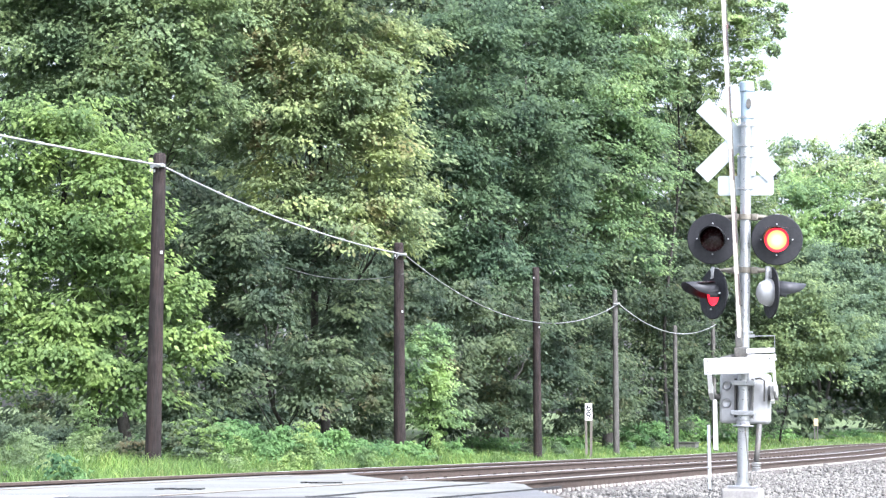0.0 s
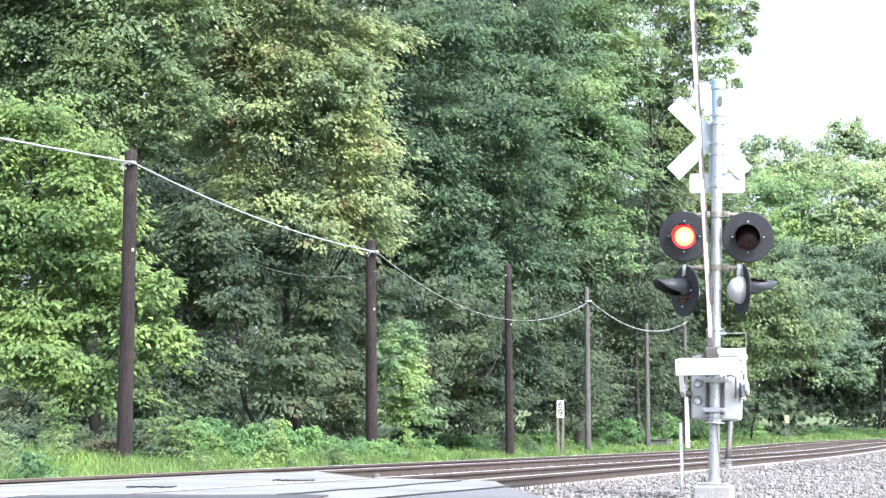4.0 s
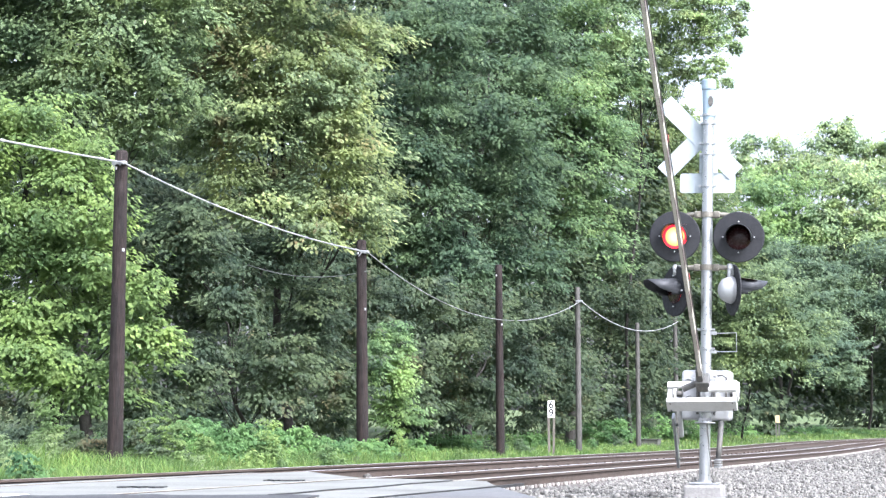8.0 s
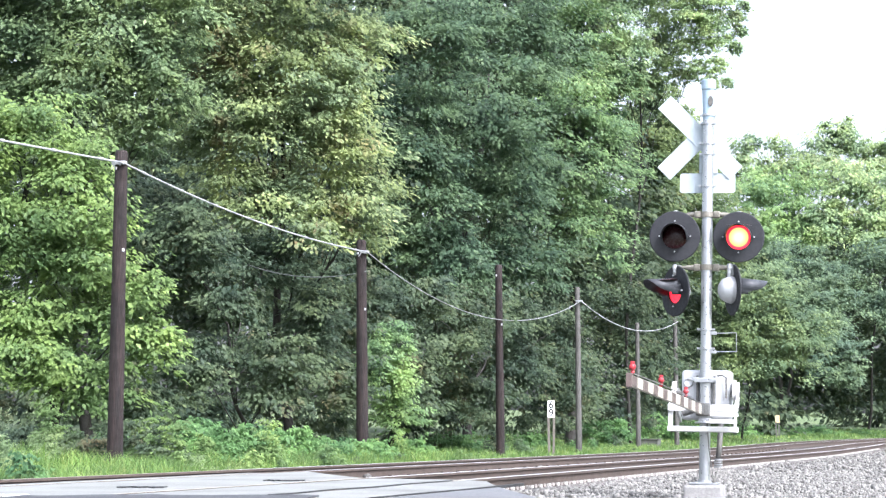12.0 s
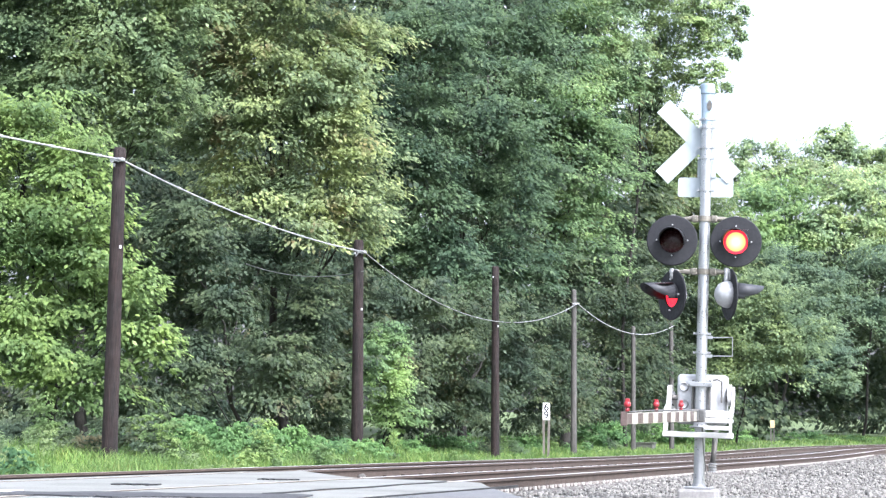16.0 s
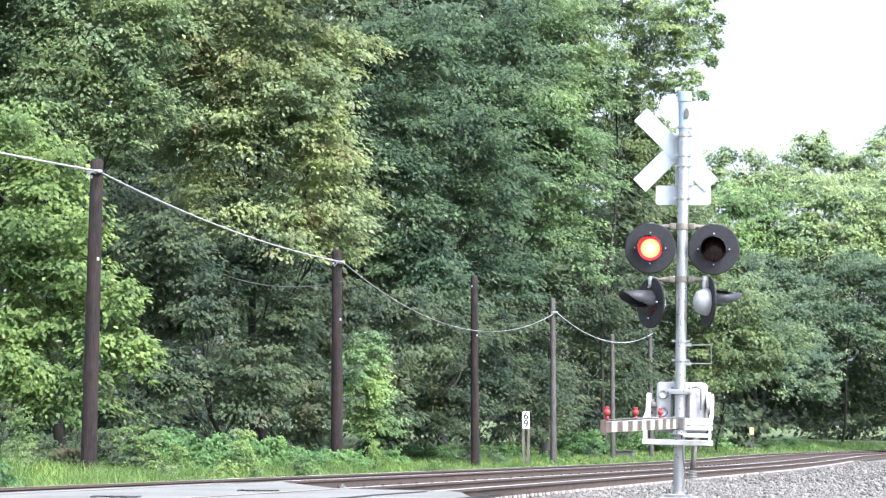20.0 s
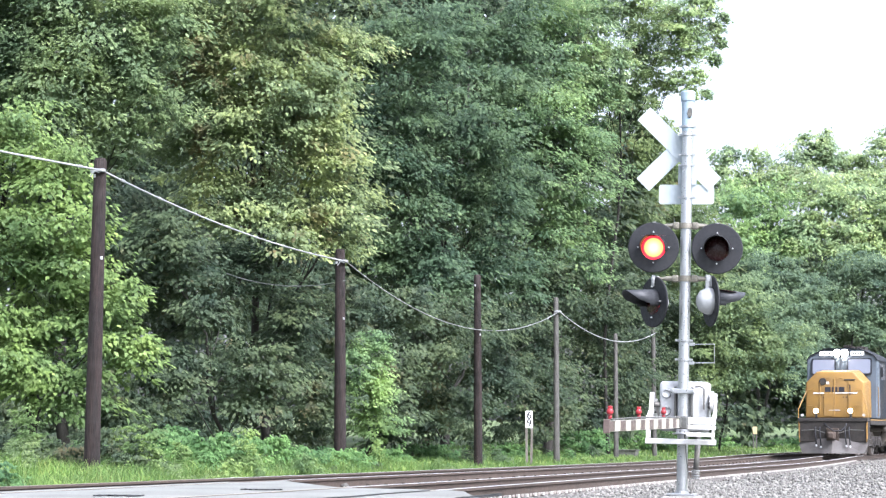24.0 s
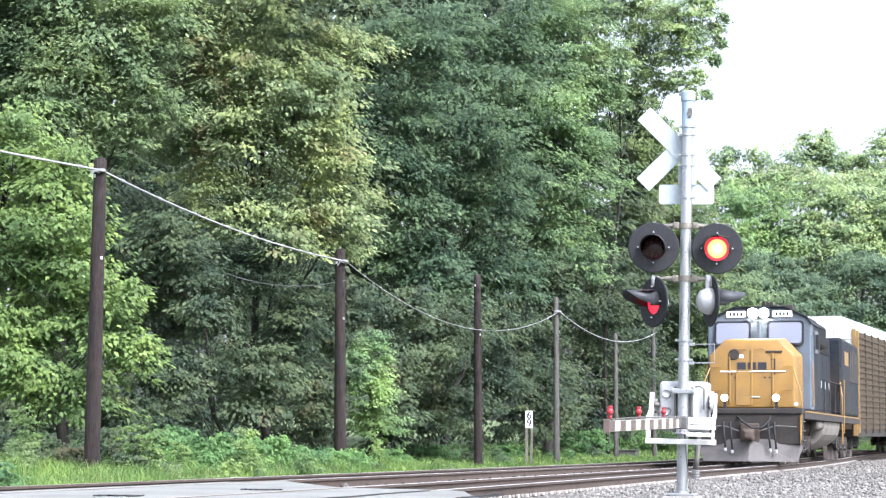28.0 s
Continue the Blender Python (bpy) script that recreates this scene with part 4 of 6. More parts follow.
AXLES = (2.0, 3.75, 5.5, 15.6, 17.35, 19.1)


def wheelset(parent, y, r, lathe_seg=28):
    bm = bmesh.new()
    for s in (-1, 1):
        lathe(bm, [(0, -0.06), (0.12, -0.06), (0.14, -0.03), (r - 0.09, -0.03), (r - 0.06, -0.07), (r, -0.07), (r + 0.005, 0.05), (r + 0.028, 0.055), (r + 0.028, 0.075), (r - 0.06, 0.075), (0.14, 0.03), (0, 0.03)],
              lathe_seg, pose(s * 0.75, 0, 0, 0, -90 * s, 0))
    rod(bm, (-0.75, 0, 0), (0.75, 0, 0), 0.09, seg=12)
    bmesh.ops.recalc_face_normals(bm, faces=bm.faces)
    return part("wheelset", bm, wheel_steel, parent, "steel wheels on an axle", True, pose(0, y, r))


def truck(parent, y0, axles, r, w=1.08):
    bm = bmesh.new()
    for s in (-1, 1):
        prism(bm, [(axles[0] - 0.7, 0.62), (axles[0] - 0.35, 0.86), (axles[-1] + 0.35, 0.86), (axles[-1] + 0.7, 0.62), (axles[-1] + 0.5, 0.45), (axles[0] - 0.5, 0.45)], s * w - 0.07, s * w + 0.07, "x")
        for a in axles:
            box(bm, s * (w + 0.02) - 0.09, s * (w + 0.02) + 0.09, a - 0.19, a + 0.19, 0.35, 0.75, 0.03)
        for a, b in zip(axles, axles[1:]):
            for q in (0.35, 0.65):
                rod(bm, (s * (w + 0.05), a + (b - a) * q, 0.5), (s * (w + 0.05), a + (b - a) * q, 0.84), 0.09, seg=10)
    box(bm, -0.9, 0.9, axles[0], axles[-1], 0.55, 0.8)
    bmesh.ops.recalc_face_normals(bm, faces=bm.faces)
    return part("truck_frame", bm, loco_dark, parent, "grimy cast truck frame")


def build_locomotive():
    e = empty("locomotive", Matrix.Identity(4), "yellow-nosed dark blue diesel locomotive with lit headlights", "locomotive")
    # underframe, pilot, plow
    part("underframe", new_bm(box, -1.5, 1.5, 0.9, 21.4, 1.36, 1.62, 0.03), loco_dark, e)
    part("front_platform", new_bm(box, -1.52, 1.52, 0.25, 0.9, 1.50, 1.66, 0.02), loco_dark, e)
    part("pilot_plate", new_bm(box, -1.50, 1.50, 0.30, 0.42, 0.62, 1.50, 0.02), loco_dark, e, "dark grimy pilot plate")
    bm = bmesh.new()
    for s in (-1, 1):
        vs = [(0.0, -0.12, 0.12), (s * 1.36, 0.26, 0.12), (s * 1.50, 0.40, 0.50), (s * 1.46, 0.42, 0.72), (0.0, 0.20, 0.78)]
        f = [bm.verts.new(v) for v in vs]
        g = [bm.verts.new((x, y + 0.07, z)) for x, y, z in vs]
        bm.faces.new(f)
        bm.faces.new(g[::-1])
        for i in range(5):
            j = (i + 1) % 5
            bm.faces.new((f[j], f[i], g[i], g[j]))
    bmesh.ops.recalc_face_normals(bm, faces=bm.faces)
    part("snow_plow", bm, plow_grey, e, "scuffed grey vee-shaped plow")
    bm = bmesh.new()
    box(bm, -0.16, 0.16, -0.25, 0.30, 0.72, 1.06, 0.05)
    box(bm, -0.10, 0.16, -0.42, -0.2, 0.76, 1.02, 0.06)
    part("coupler", bm, rail_rust, e, "rust-brown knuckle coupler")
    bm = bmesh.new()
    box(bm, -0.28, 0.28, 0.2, 0.3, 0.66, 1.22, 0.04)
    part("coupler_pocket", bm, rail_rust, e)
    for x, d in ((-0.75, 0.1), (-0.55, 0.16), (0.55, 0.12), (0.72, 0.15)):
        part("air_hose", new_bm(tube, [(x, 0.28, 1.25), (x, 0.16, 1.2), (x + 0.02, 0.12, 0.9), (x + 0.06, 0.08, 0.62 - d)], 0.028), black_paint, e, smooth=True)
        bm = bmesh.new()
        lathe(bm, [(0, -0.05), (0.04, -0.04), (0.045, 0.03), (0, 0.05)], 10, pose(x + 0.06, 0.06, 0.56 - d))
        part("hose_coupling", bm, alu_paint, e)
    part("jumper_cable", new_bm(tube, [(-0.35, 0.28, 1.42), (-0.2, 0.1, 1.28), (0.1, 0.04, 1.08), (0.4, 0.08, 1.1), (0.58, 0.16, 1.3), (0.6, 0.28, 1.42)], 0.03), black_paint, e, smooth=True)
    for s in (-1, 1):
        part("uncoupling_lever", new_bm(tube, [(s * 1.35, 0.22, 1.12), (s * 0.75, 0.2, 1.15), (s * 0.3, 0.1, 1.0)], 0.018), grey_iron, e)
        part("step_well", new_bm(box, s * 1.36 - 0.14, s * 1.36 + 0.14, 0.45, 0.9, 0.50, 1.48, 0.02), loco_dark, e)
        part("corner_handrail", new_bm(tube, [(s * 1.48, 0.30, 0.75), (s * 1.50, 0.30, 1.7), (s * 1.50, 0.32, 2.05), (s * 1.22, 0.75, 2.85)], 0.022), loco_yellow, e, "yellow corner handrail")
        part("front_grab_rail", new_bm(tube, [(s * 1.46, 0.27, 0.62), (s * 1.46, 0.27, 1.45)], 0.016), loco_yellow, e)
        bm = bmesh.new()
        lathe(bm, [(0, 0.14), (0.10, 0.12), (0.115, 0.0), (0.12, -0.02), (0.10, -0.02), (0.098, 0.0)], 20, pose(s * 0.75, 0.42, 1.97, 90, 0, 0) @ pose(0, 0, 0, 180, 0, 0))
        housing = part("ditch_light", bm, black_paint, e, "round ditch light", True)
        bm = bmesh.new()
        lathe(bm, [(0, 0.0), (0.096, 0.0), (0.096, 0.02), (0, 0.02)], 20, pose(s * 0.75, 0.41, 1.97, 90, 0, 0))
        part("lit_lens", bm, ditch_lamp, housing, "lit warm-white lens")
        part("ditch_light_bracket", new_bm(box, s * 0.75 - 0.04, s * 0.75 + 0.04, 0.42, 0.56, 1.66, 1.88), black_paint, e)
        bm = bmesh.new()
        rod(bm, (s * 1.34, 0.28, 1.78), (s * 1.34, 0.40, 1.78), 0.06, seg=12)
        part("marker_light", bm, alu_paint, e)
    # nose: flat front with chamfered shoulders, raked back
    bm = bmesh.new()
    half = [(-1.28, 1.67), (1.28, 1.67), (1.28, 3.22), (0.80, 3.70), (-0.80, 3.70), (-1.28, 3.22)]
    front = [bm.verts.new((x * (0.985 if z > 3 else 1.0), 0.72 + (z - 1.67) * 0.09, z)) for x, z in half]
    rear = [bm.verts.new((x * 1.04, 2.45, z + (0.10 if z > 3.5 else 0.05 if z > 3 else 0))) for x, z in half]
    bm.faces.new(front)
    bm.faces.new(rear[::-1])
    for i in range(6):
        j = (i + 1) % 6
        bm.faces.new((front[j], front[i], rear[i], rear[j]))
    bmesh.ops.recalc_face_normals(bm, faces=bm.faces)
    bmesh.ops.bevel(bm, geom=bm.edges[:], offset=0.06, segments=3, affect="EDGES", profile=0.5)
    nose = part("nose", bm, loco_yellow, e, "grimy yellow wide nose", True)

    def on_nose(x, z, d=0.0):
        return (x, 0.72 + (z - 1.67) * 0.09 - d, z)

    tilt = -math.degrees(math.atan(0.09))
    for x0, x1, z0, z1, nm, mt in ((-0.46, -0.04, 1.75, 2.80, "nose_door", loco_yellow), (0.42, 0.9, 3.30, 3.36, "vent_slot", loco_dark), (-0.25, 0.25, 1.98, 2.02, "step_bar", alu_paint),
                                   (-0.93, 1.0, 2.735, 2.77, "grab_bar", sign_white), (-0.03, 0.03, 1.78, 3.4, "nose_rib", loco_yellow), (0.60, 0.64, 1.8, 3.3, "nose_rib", loco_yellow), (-0.66, -0.62, 1.8, 3.3, "nose_rib", loco_yellow)):
        bm = bmesh.new()
        box(bm, x0 - (x0 + x1) / 2, x1 - (x0 + x1) / 2, -0.02, 0.012, -(z1 - z0) / 2, (z1 - z0) / 2, 0.006)
        part(nm, bm, mt, nose, place=Matrix.Translation(on_nose((x0 + x1) / 2, (z0 + z1) / 2, 0.012)) @ pose(0, 0, 0, tilt, 0, 0))
    bm = bmesh.new()
    lathe(bm, [(0, -0.02), (0.15, -0.02), (0.165, 0.01)], 20, Matrix.Translation(on_nose(-0.52, 3.26, 0.012)) @ pose(0, 0, 0, -90 + tilt, 0, 0))
    bmesh.ops.recalc_face_normals(bm, faces=bm.faces)
    part("gong_opening", bm, loco_dark, nose, "dark round opening")
    part("nose_tag", new_bm(box, -0.06, 0.06, -0.01, 0.01, -0.05, 0.05), sign_white, nose, place=Matrix.Translation(on_nose(-0.30, 3.20, 0.012)))
    # maker's marking as plain bars and brackets
    for x0, x1, z0, z1 in ((-0.42, -0.17, 2.80, 3.02), (-0.11, 0.13, 2.80, 3.02), (0.19, 0.44, 2.80, 3.02), (-0.68, -0.64, 2.68, 3.12), (-0.68, -0.56, 3.09, 3.12), (-0.68, -0.56, 2.66, 2.69),
                           (0.66, 0.70, 2.68, 3.12), (0.58, 0.70, 3.09, 3.12), (0.58, 0.70, 2.66, 2.69), (-0.5, -0.44, 2.55, 2.59), (0.36, 0.42, 2.55, 2.59), (0.5, 0.56, 2.55, 2.59)):
        bm = bmesh.new()
        box(bm, -(x1 - x0) / 2, (x1 - x0) / 2, -0.003, 0.003, -(z1 - z0) / 2, (z1 - z0) / 2)
        part("marking_bar", bm, brand_blue, nose, place=Matrix.Translation(on_nose((x0 + x1) / 2, (z0 + z1) / 2, 0.016)) @ pose(0, 0, 0, tilt, 0, 0))
    # cab
    bm = bmesh.new()
    out = [(-1.56, 1.64), (1.56, 1.64), (1.56, 4.26), (1.42, 4.44), (0.75, 4.76), (-0.75, 4.76), (-1.42, 4.44), (-1.56, 4.26)]
    prism(bm, out, 2.46, 5.3)
    for v in bm.verts:
        if v.co.y < 2.5 and v.co.z > 3.0:
            v.co.y += (v.co.z - 3.0) * 0.16
    bmesh.ops.bevel(bm, geom=bm.edges[:], offset=0.04, segments=2, affect="EDGES", profile=0.5)
    cab = part("cab", bm, loco_grey, e, "dusty blue-grey driving cab")
    bm = bmesh.new()
    prism(bm, [(-1.60, 4.24), (-1.45, 4.47), (-0.77, 4.80), (0.77, 4.80), (1.45, 4.47), (1.60, 4.24), (1.57, 4.24), (1.43, 4.445), (0.755, 4.766), (-0.755, 4.766), (-1.43, 4.445), (-1.57, 4.24)], 2.62, 5.34)
    part("cab_roof", bm, loco_blue, cab, "dark blue roof sheet")
    for s in (-1, 1):
        part("cab_side_skin", new_bm(box, s * 1.566 - 0.004, s * 1.566 + 0.004, 3.35, 5.28, 1.66, 4.22), loco_blue, cab, "dark blue cab side")
    lean = -math.degrees(math.atan(0.16))

    def on_cab(x, z, d=0.0):
        return (x, 2.46 + max(0.0, z - 3.0) * 0.16 - d, z)

    for s in (-1, 1):
        cxx, czz = s * 0.80, 3.97
        fr = part("windscreen_frame", new_bm(prism, rounded(1.10, 0.76, 0.10), -0.03, 0.02), loco_blue, cab, "blue-grey window surround", place=Matrix.Translation(on_cab(cxx, czz, 0.01)) @ pose(0, 0, 0, lean, 0, 0))
        part("windscreen", new_bm(prism, rounded(0.98, 0.64, 0.09), -0.038, -0.032), glass, cab, "pale reflecting windscreen", place=Matrix.Translation(on_cab(cxx, czz, 0.01)) @ pose(0, 0, 0, lean, 0, 0))
        bm = bmesh.new()
        box(bm, -0.30, 0.30, -0.04, 0.02, -0.095, 0.095, 0.03)
        part("number_board", bm, number_glow, cab, "lit white number board", place=Matrix.Translation(on_cab(s * 0.70, 4.56, 0.02)) @ pose(0, 0, 0, lean, 0, 0))
        for i in range(4):
            part("number_bar", new_bm(box, -0.035, 0.035, -0.004, 0.002, -0.055, 0.055), black_paint, cab, place=Matrix.Translation(on_cab(s * 0.70 - 0.165 + 0.11 * i, 4.56, 0.062)) @ pose(0, 0, 0, lean, 0, 0))
        part("wiper", new_bm(box, -0.36, 0.36, -0.02, 0.0, -0.02, 0.02), black_paint, cab, place=Matrix.Translation(on_cab(cxx, 3.46, 0.05)))
        part("cab_side_window", new_bm(box, s * 1.572 - 0.012, s * 1.572 + 0.012, 3.6, 4.6, 3.40, 4.10, 0.003), glass, cab)
        part("cab_door_seam", new_bm(box, s * 1.565 - 0.01, s * 1.565 + 0.01, 2.75, 3.3, 1.75, 3.9), loco_grey, cab)
        part("armrest_mirror", new_bm(box, s * 1.66 - 0.05, s * 1.66 + 0.05, 3.45, 3.5, 3.5, 3.95), black_paint, cab)
    # louvres, vents and fittings along the hood
    for s in (-1, 1):
        for i in range(7):
            part("louvre", new_bm(box, s * 1.10 - 0.016, s * 1.10 + 0.016, 8.6, 13.2, 3.72 + 0.075 * i, 3.755 + 0.075 * i), loco_dark, e)
        for i in range(9):
            part("intake_slat", new_bm(box, s * 1.505 - 0.012, s * 1.505 + 0.012, 5.75, 8.05, 3.80 + 0.065 * i, 3.83 + 0.065 * i), black_paint, e)
        for y in (6.1, 7.5, 8.9, 10.3, 11.7, 13.1):
            part("door_latch", new_bm(box, s * 1.105 - 0.012, s * 1.105 + 0.012, y, y + 0.06, 2.5, 2.75), alu_paint, e)
        part("cab_grab_iron", new_bm(tube, [(s * 1.59, 2.62, 1.75), (s * 1.62, 2.62, 1.8), (s * 1.62, 2.62, 3.0), (s * 1.59, 2.62, 3.05)], 0.016), loco_yellow, e, "yellow grab iron")
        part("rear_grab_iron", new_bm(tube, [(s * 1.53, 14.1, 1.0), (s * 1.55, 14.1, 2.9)], 0.02), loco_yellow, e)
        part("sill_stripe", new_bm(box, s * 1.532 - 0.002, s * 1.532 + 0.002, 0.95, 21.2, 1.56, 1.60), loco_yellow, e, "yellow sill stripe")
        for i in range(4):
            part("step_tread", new_bm(box, s * 1.45 - 0.10, s * 1.45 + 0.10, 0.40, 0.92, 0.45 + 0.27 * i, 0.475 + 0.27 * i), plow_grey, e)
            part("side_step", new_bm(box, s * 1.45 - 0.10, s * 1.45 + 0.10, 13.75, 14.2, 0.45 + 0.27 * i, 0.475 + 0.27 * i), plow_grey, e)
        bm = bmesh.new()
        rod(bm, (s * 1.30, 6.0, 1.22), (s * 1.30, 7.5, 1.22), 0.16, seg=14)
        part("side_air_tank", bm, tank_tan, e, smooth=True)
        part("sand_pipe", new_bm(tube, [(s * 1.2, 1.0, 1.3), (s * 1.0, 1.2, 0.6), (s * 0.78, 1.35, 0.12)], 0.02), loco_dark, e)
        part("sand_pipe", new_bm(tube, [(s * 1.2, 6.3, 1.3), (s * 1.0, 6.25, 0.6), (s * 0.78, 6.15, 0.12)], 0.02), loco_dark, e)
        for a in AXLES:
            bm = bmesh.new()
            lathe(bm, [(0, -0.06), (0.11, -0.05), (0.13, 0.0), (0.13, 0.05)], 14, pose(s * 1.18, a, 0.53, 0, 90 * s, 0) @ Matrix.Diagonal((1, 1, -1, 1)))
            part("axle_cap", bm, loco_dark, e, smooth=True)
    for x, z in ((-1.05, 2.2), (1.05, 2.2), (-1.05, 2.9), (1.05, 2.9), (-0.3, 3.42), (0.25, 3.42)):
        bm = bmesh.new()
        tube(bm, [on_nose(x - 0.12, z, 0.012), on_nose(x - 0.12, z, 0.06), on_nose(x + 0.12, z, 0.06), on_nose(x + 0.12, z, 0.012)], 0.012, 6)
        part("nose_grab_iron", bm, loco_yellow, nose)
    bm = bmesh.new()
    box(bm, -0.05, 0.05, 2.42, 2.52, 3.55, 4.35, 0.01)
    part("windscreen_post", bm, loco_grey, cab)
    bm = bmesh.new()
    box(bm, -0.37, 0.37, 2.50, 2.80, 4.45, 4.74, 0.05)
    hl = part("headlight_casing", bm, loco_blue, cab)
    for s in (-1, 1):
        bm = bmesh.new()
        lathe(bm, [(0, 0.0), (0.15, 0.0), (0.15, 0.03), (0, 0.03)], 24, pose(s * 0.17, 2.495, 4.58, 90, 0, 0))
        part("headlight", bm, head_lamp, cab, "brilliant lit headlight")
    bm = bmesh.new()
    box(bm, 0.5, 0.9, 3.6, 4.4, 4.72, 4.90, 0.04)
    for i in range(3):
        rod(bm, (0.1 + 0.12 * i, 3.2, 4.90), (0.1 + 0.12 * i, 2.95, 4.90), 0.03, 0.06, 10)
    box(bm, 0.0, 0.5, 3.2, 3.4, 4.74, 4.88, 0.02)
    part("roof_gear", bm, loco_dark, cab, "horn and roof equipment")
    # long hood
    part("engine_hood", new_bm(box, -1.08, 1.08, 5.32, 14.0, 1.63, 4.30, 0.05), loco_blue, e, "dusty dark blue engine hood")
    part("inertial_filter", new_bm(box, -1.50, 1.50, 5.6, 8.2, 3.70, 4.46, 0.12), loco_dark, e, "grimy air intake overhang")
    part("exhaust", new_bm(box, -0.3, 0.3, 9.6, 10.6, 4.30, 4.62, 0.04), loco_dark, e)
    part("radiator_section", new_bm(box, -1.50, 1.50, 14.01, 21.2, 1.63, 4.40, 0.10), loco_blue, e, "dark blue radiator end")
    for s in (-1, 1):
        part("yellow_square", new_bm(box, s * 1.503 - 0.004, s * 1.503 + 0.004, 15.0, 16.6, 3.45, 3.95), rack_yellow, e, "yellow square marking")
        for i in range(6):
            part("hood_door", new_bm(box, s * 1.085 - 0.012, s * 1.085 + 0.012, 5.5 + 1.4 * i, 6.8 + 1.4 * i, 1.75, 3.6, 0.004), loco_blue, e)
        for i in range(5):
            part("radiator_grille", new_bm(box, s * 1.505 - 0.012, s * 1.505 + 0.012, 17.2 + 0.8 * i, 17.9 + 0.8 * i, 2.9, 4.1, 0.004), loco_dark, e)
        for i in range(9):
            y = 5.6 + 1.9 * i
            part("handrail_stanchion", new_bm(tube, [(s * 1.48, y, 1.62), (s * 1.48, y, 2.70)], 0.018), loco_dark if i else loco_yellow, e)
        part("handrail", new_bm(tube, [(s * 1.48, 5.4, 2.70), (s * 1.48, 20.9, 2.70)], 0.018), loco_dark, e)
        part("step_handrail", new_bm(tube, [(s * 1.50, 13.7, 0.6), (s * 1.50, 13.7, 2.3), (s * 1.42, 14.0, 2.8)], 0.03), loco_yellow, e, "yellow step handrail")
        part("side_sill", new_bm(box, s * 1.51 - 0.02, s * 1.51 + 0.02, 0.9, 21.3, 1.36, 1.62, 0.004), loco_dark, e)
    bm = bmesh.new()
    tank = [(1.42 * math.cos(radians(a)) * (1.0 if math.sin(radians(a)) < 0 else 1.02), 1.12 + 0.78 * math.sin(radians(a))) for a in range(180, 361, 15)] + [(1.44, 1.34), (-1.44, 1.34)]
    prism(bm, tank, 7.6, 13.4)
    part("fuel_tank", bm, tank_tan, e, "dusty rounded fuel tank")
    bm = bmesh.new()
    rod(bm, (-0.0, 6.9, 1.25), (1.4, 6.9, 1.25), 0.20, seg=14)
    rod(bm, (0.9, 14.0, 1.15), (0.9, 15.4, 1.15), 0.2, seg=14)
    part("air_reservoir", bm, tank_tan, e, smooth=True)
    truck(e, 0, AXLES[:3], 0.53)
    truck(e, 0, AXLES[3:], 0.53)
    wheels = [wheelset(e, a, 0.53) for a in AXLES]
    return e, wheels


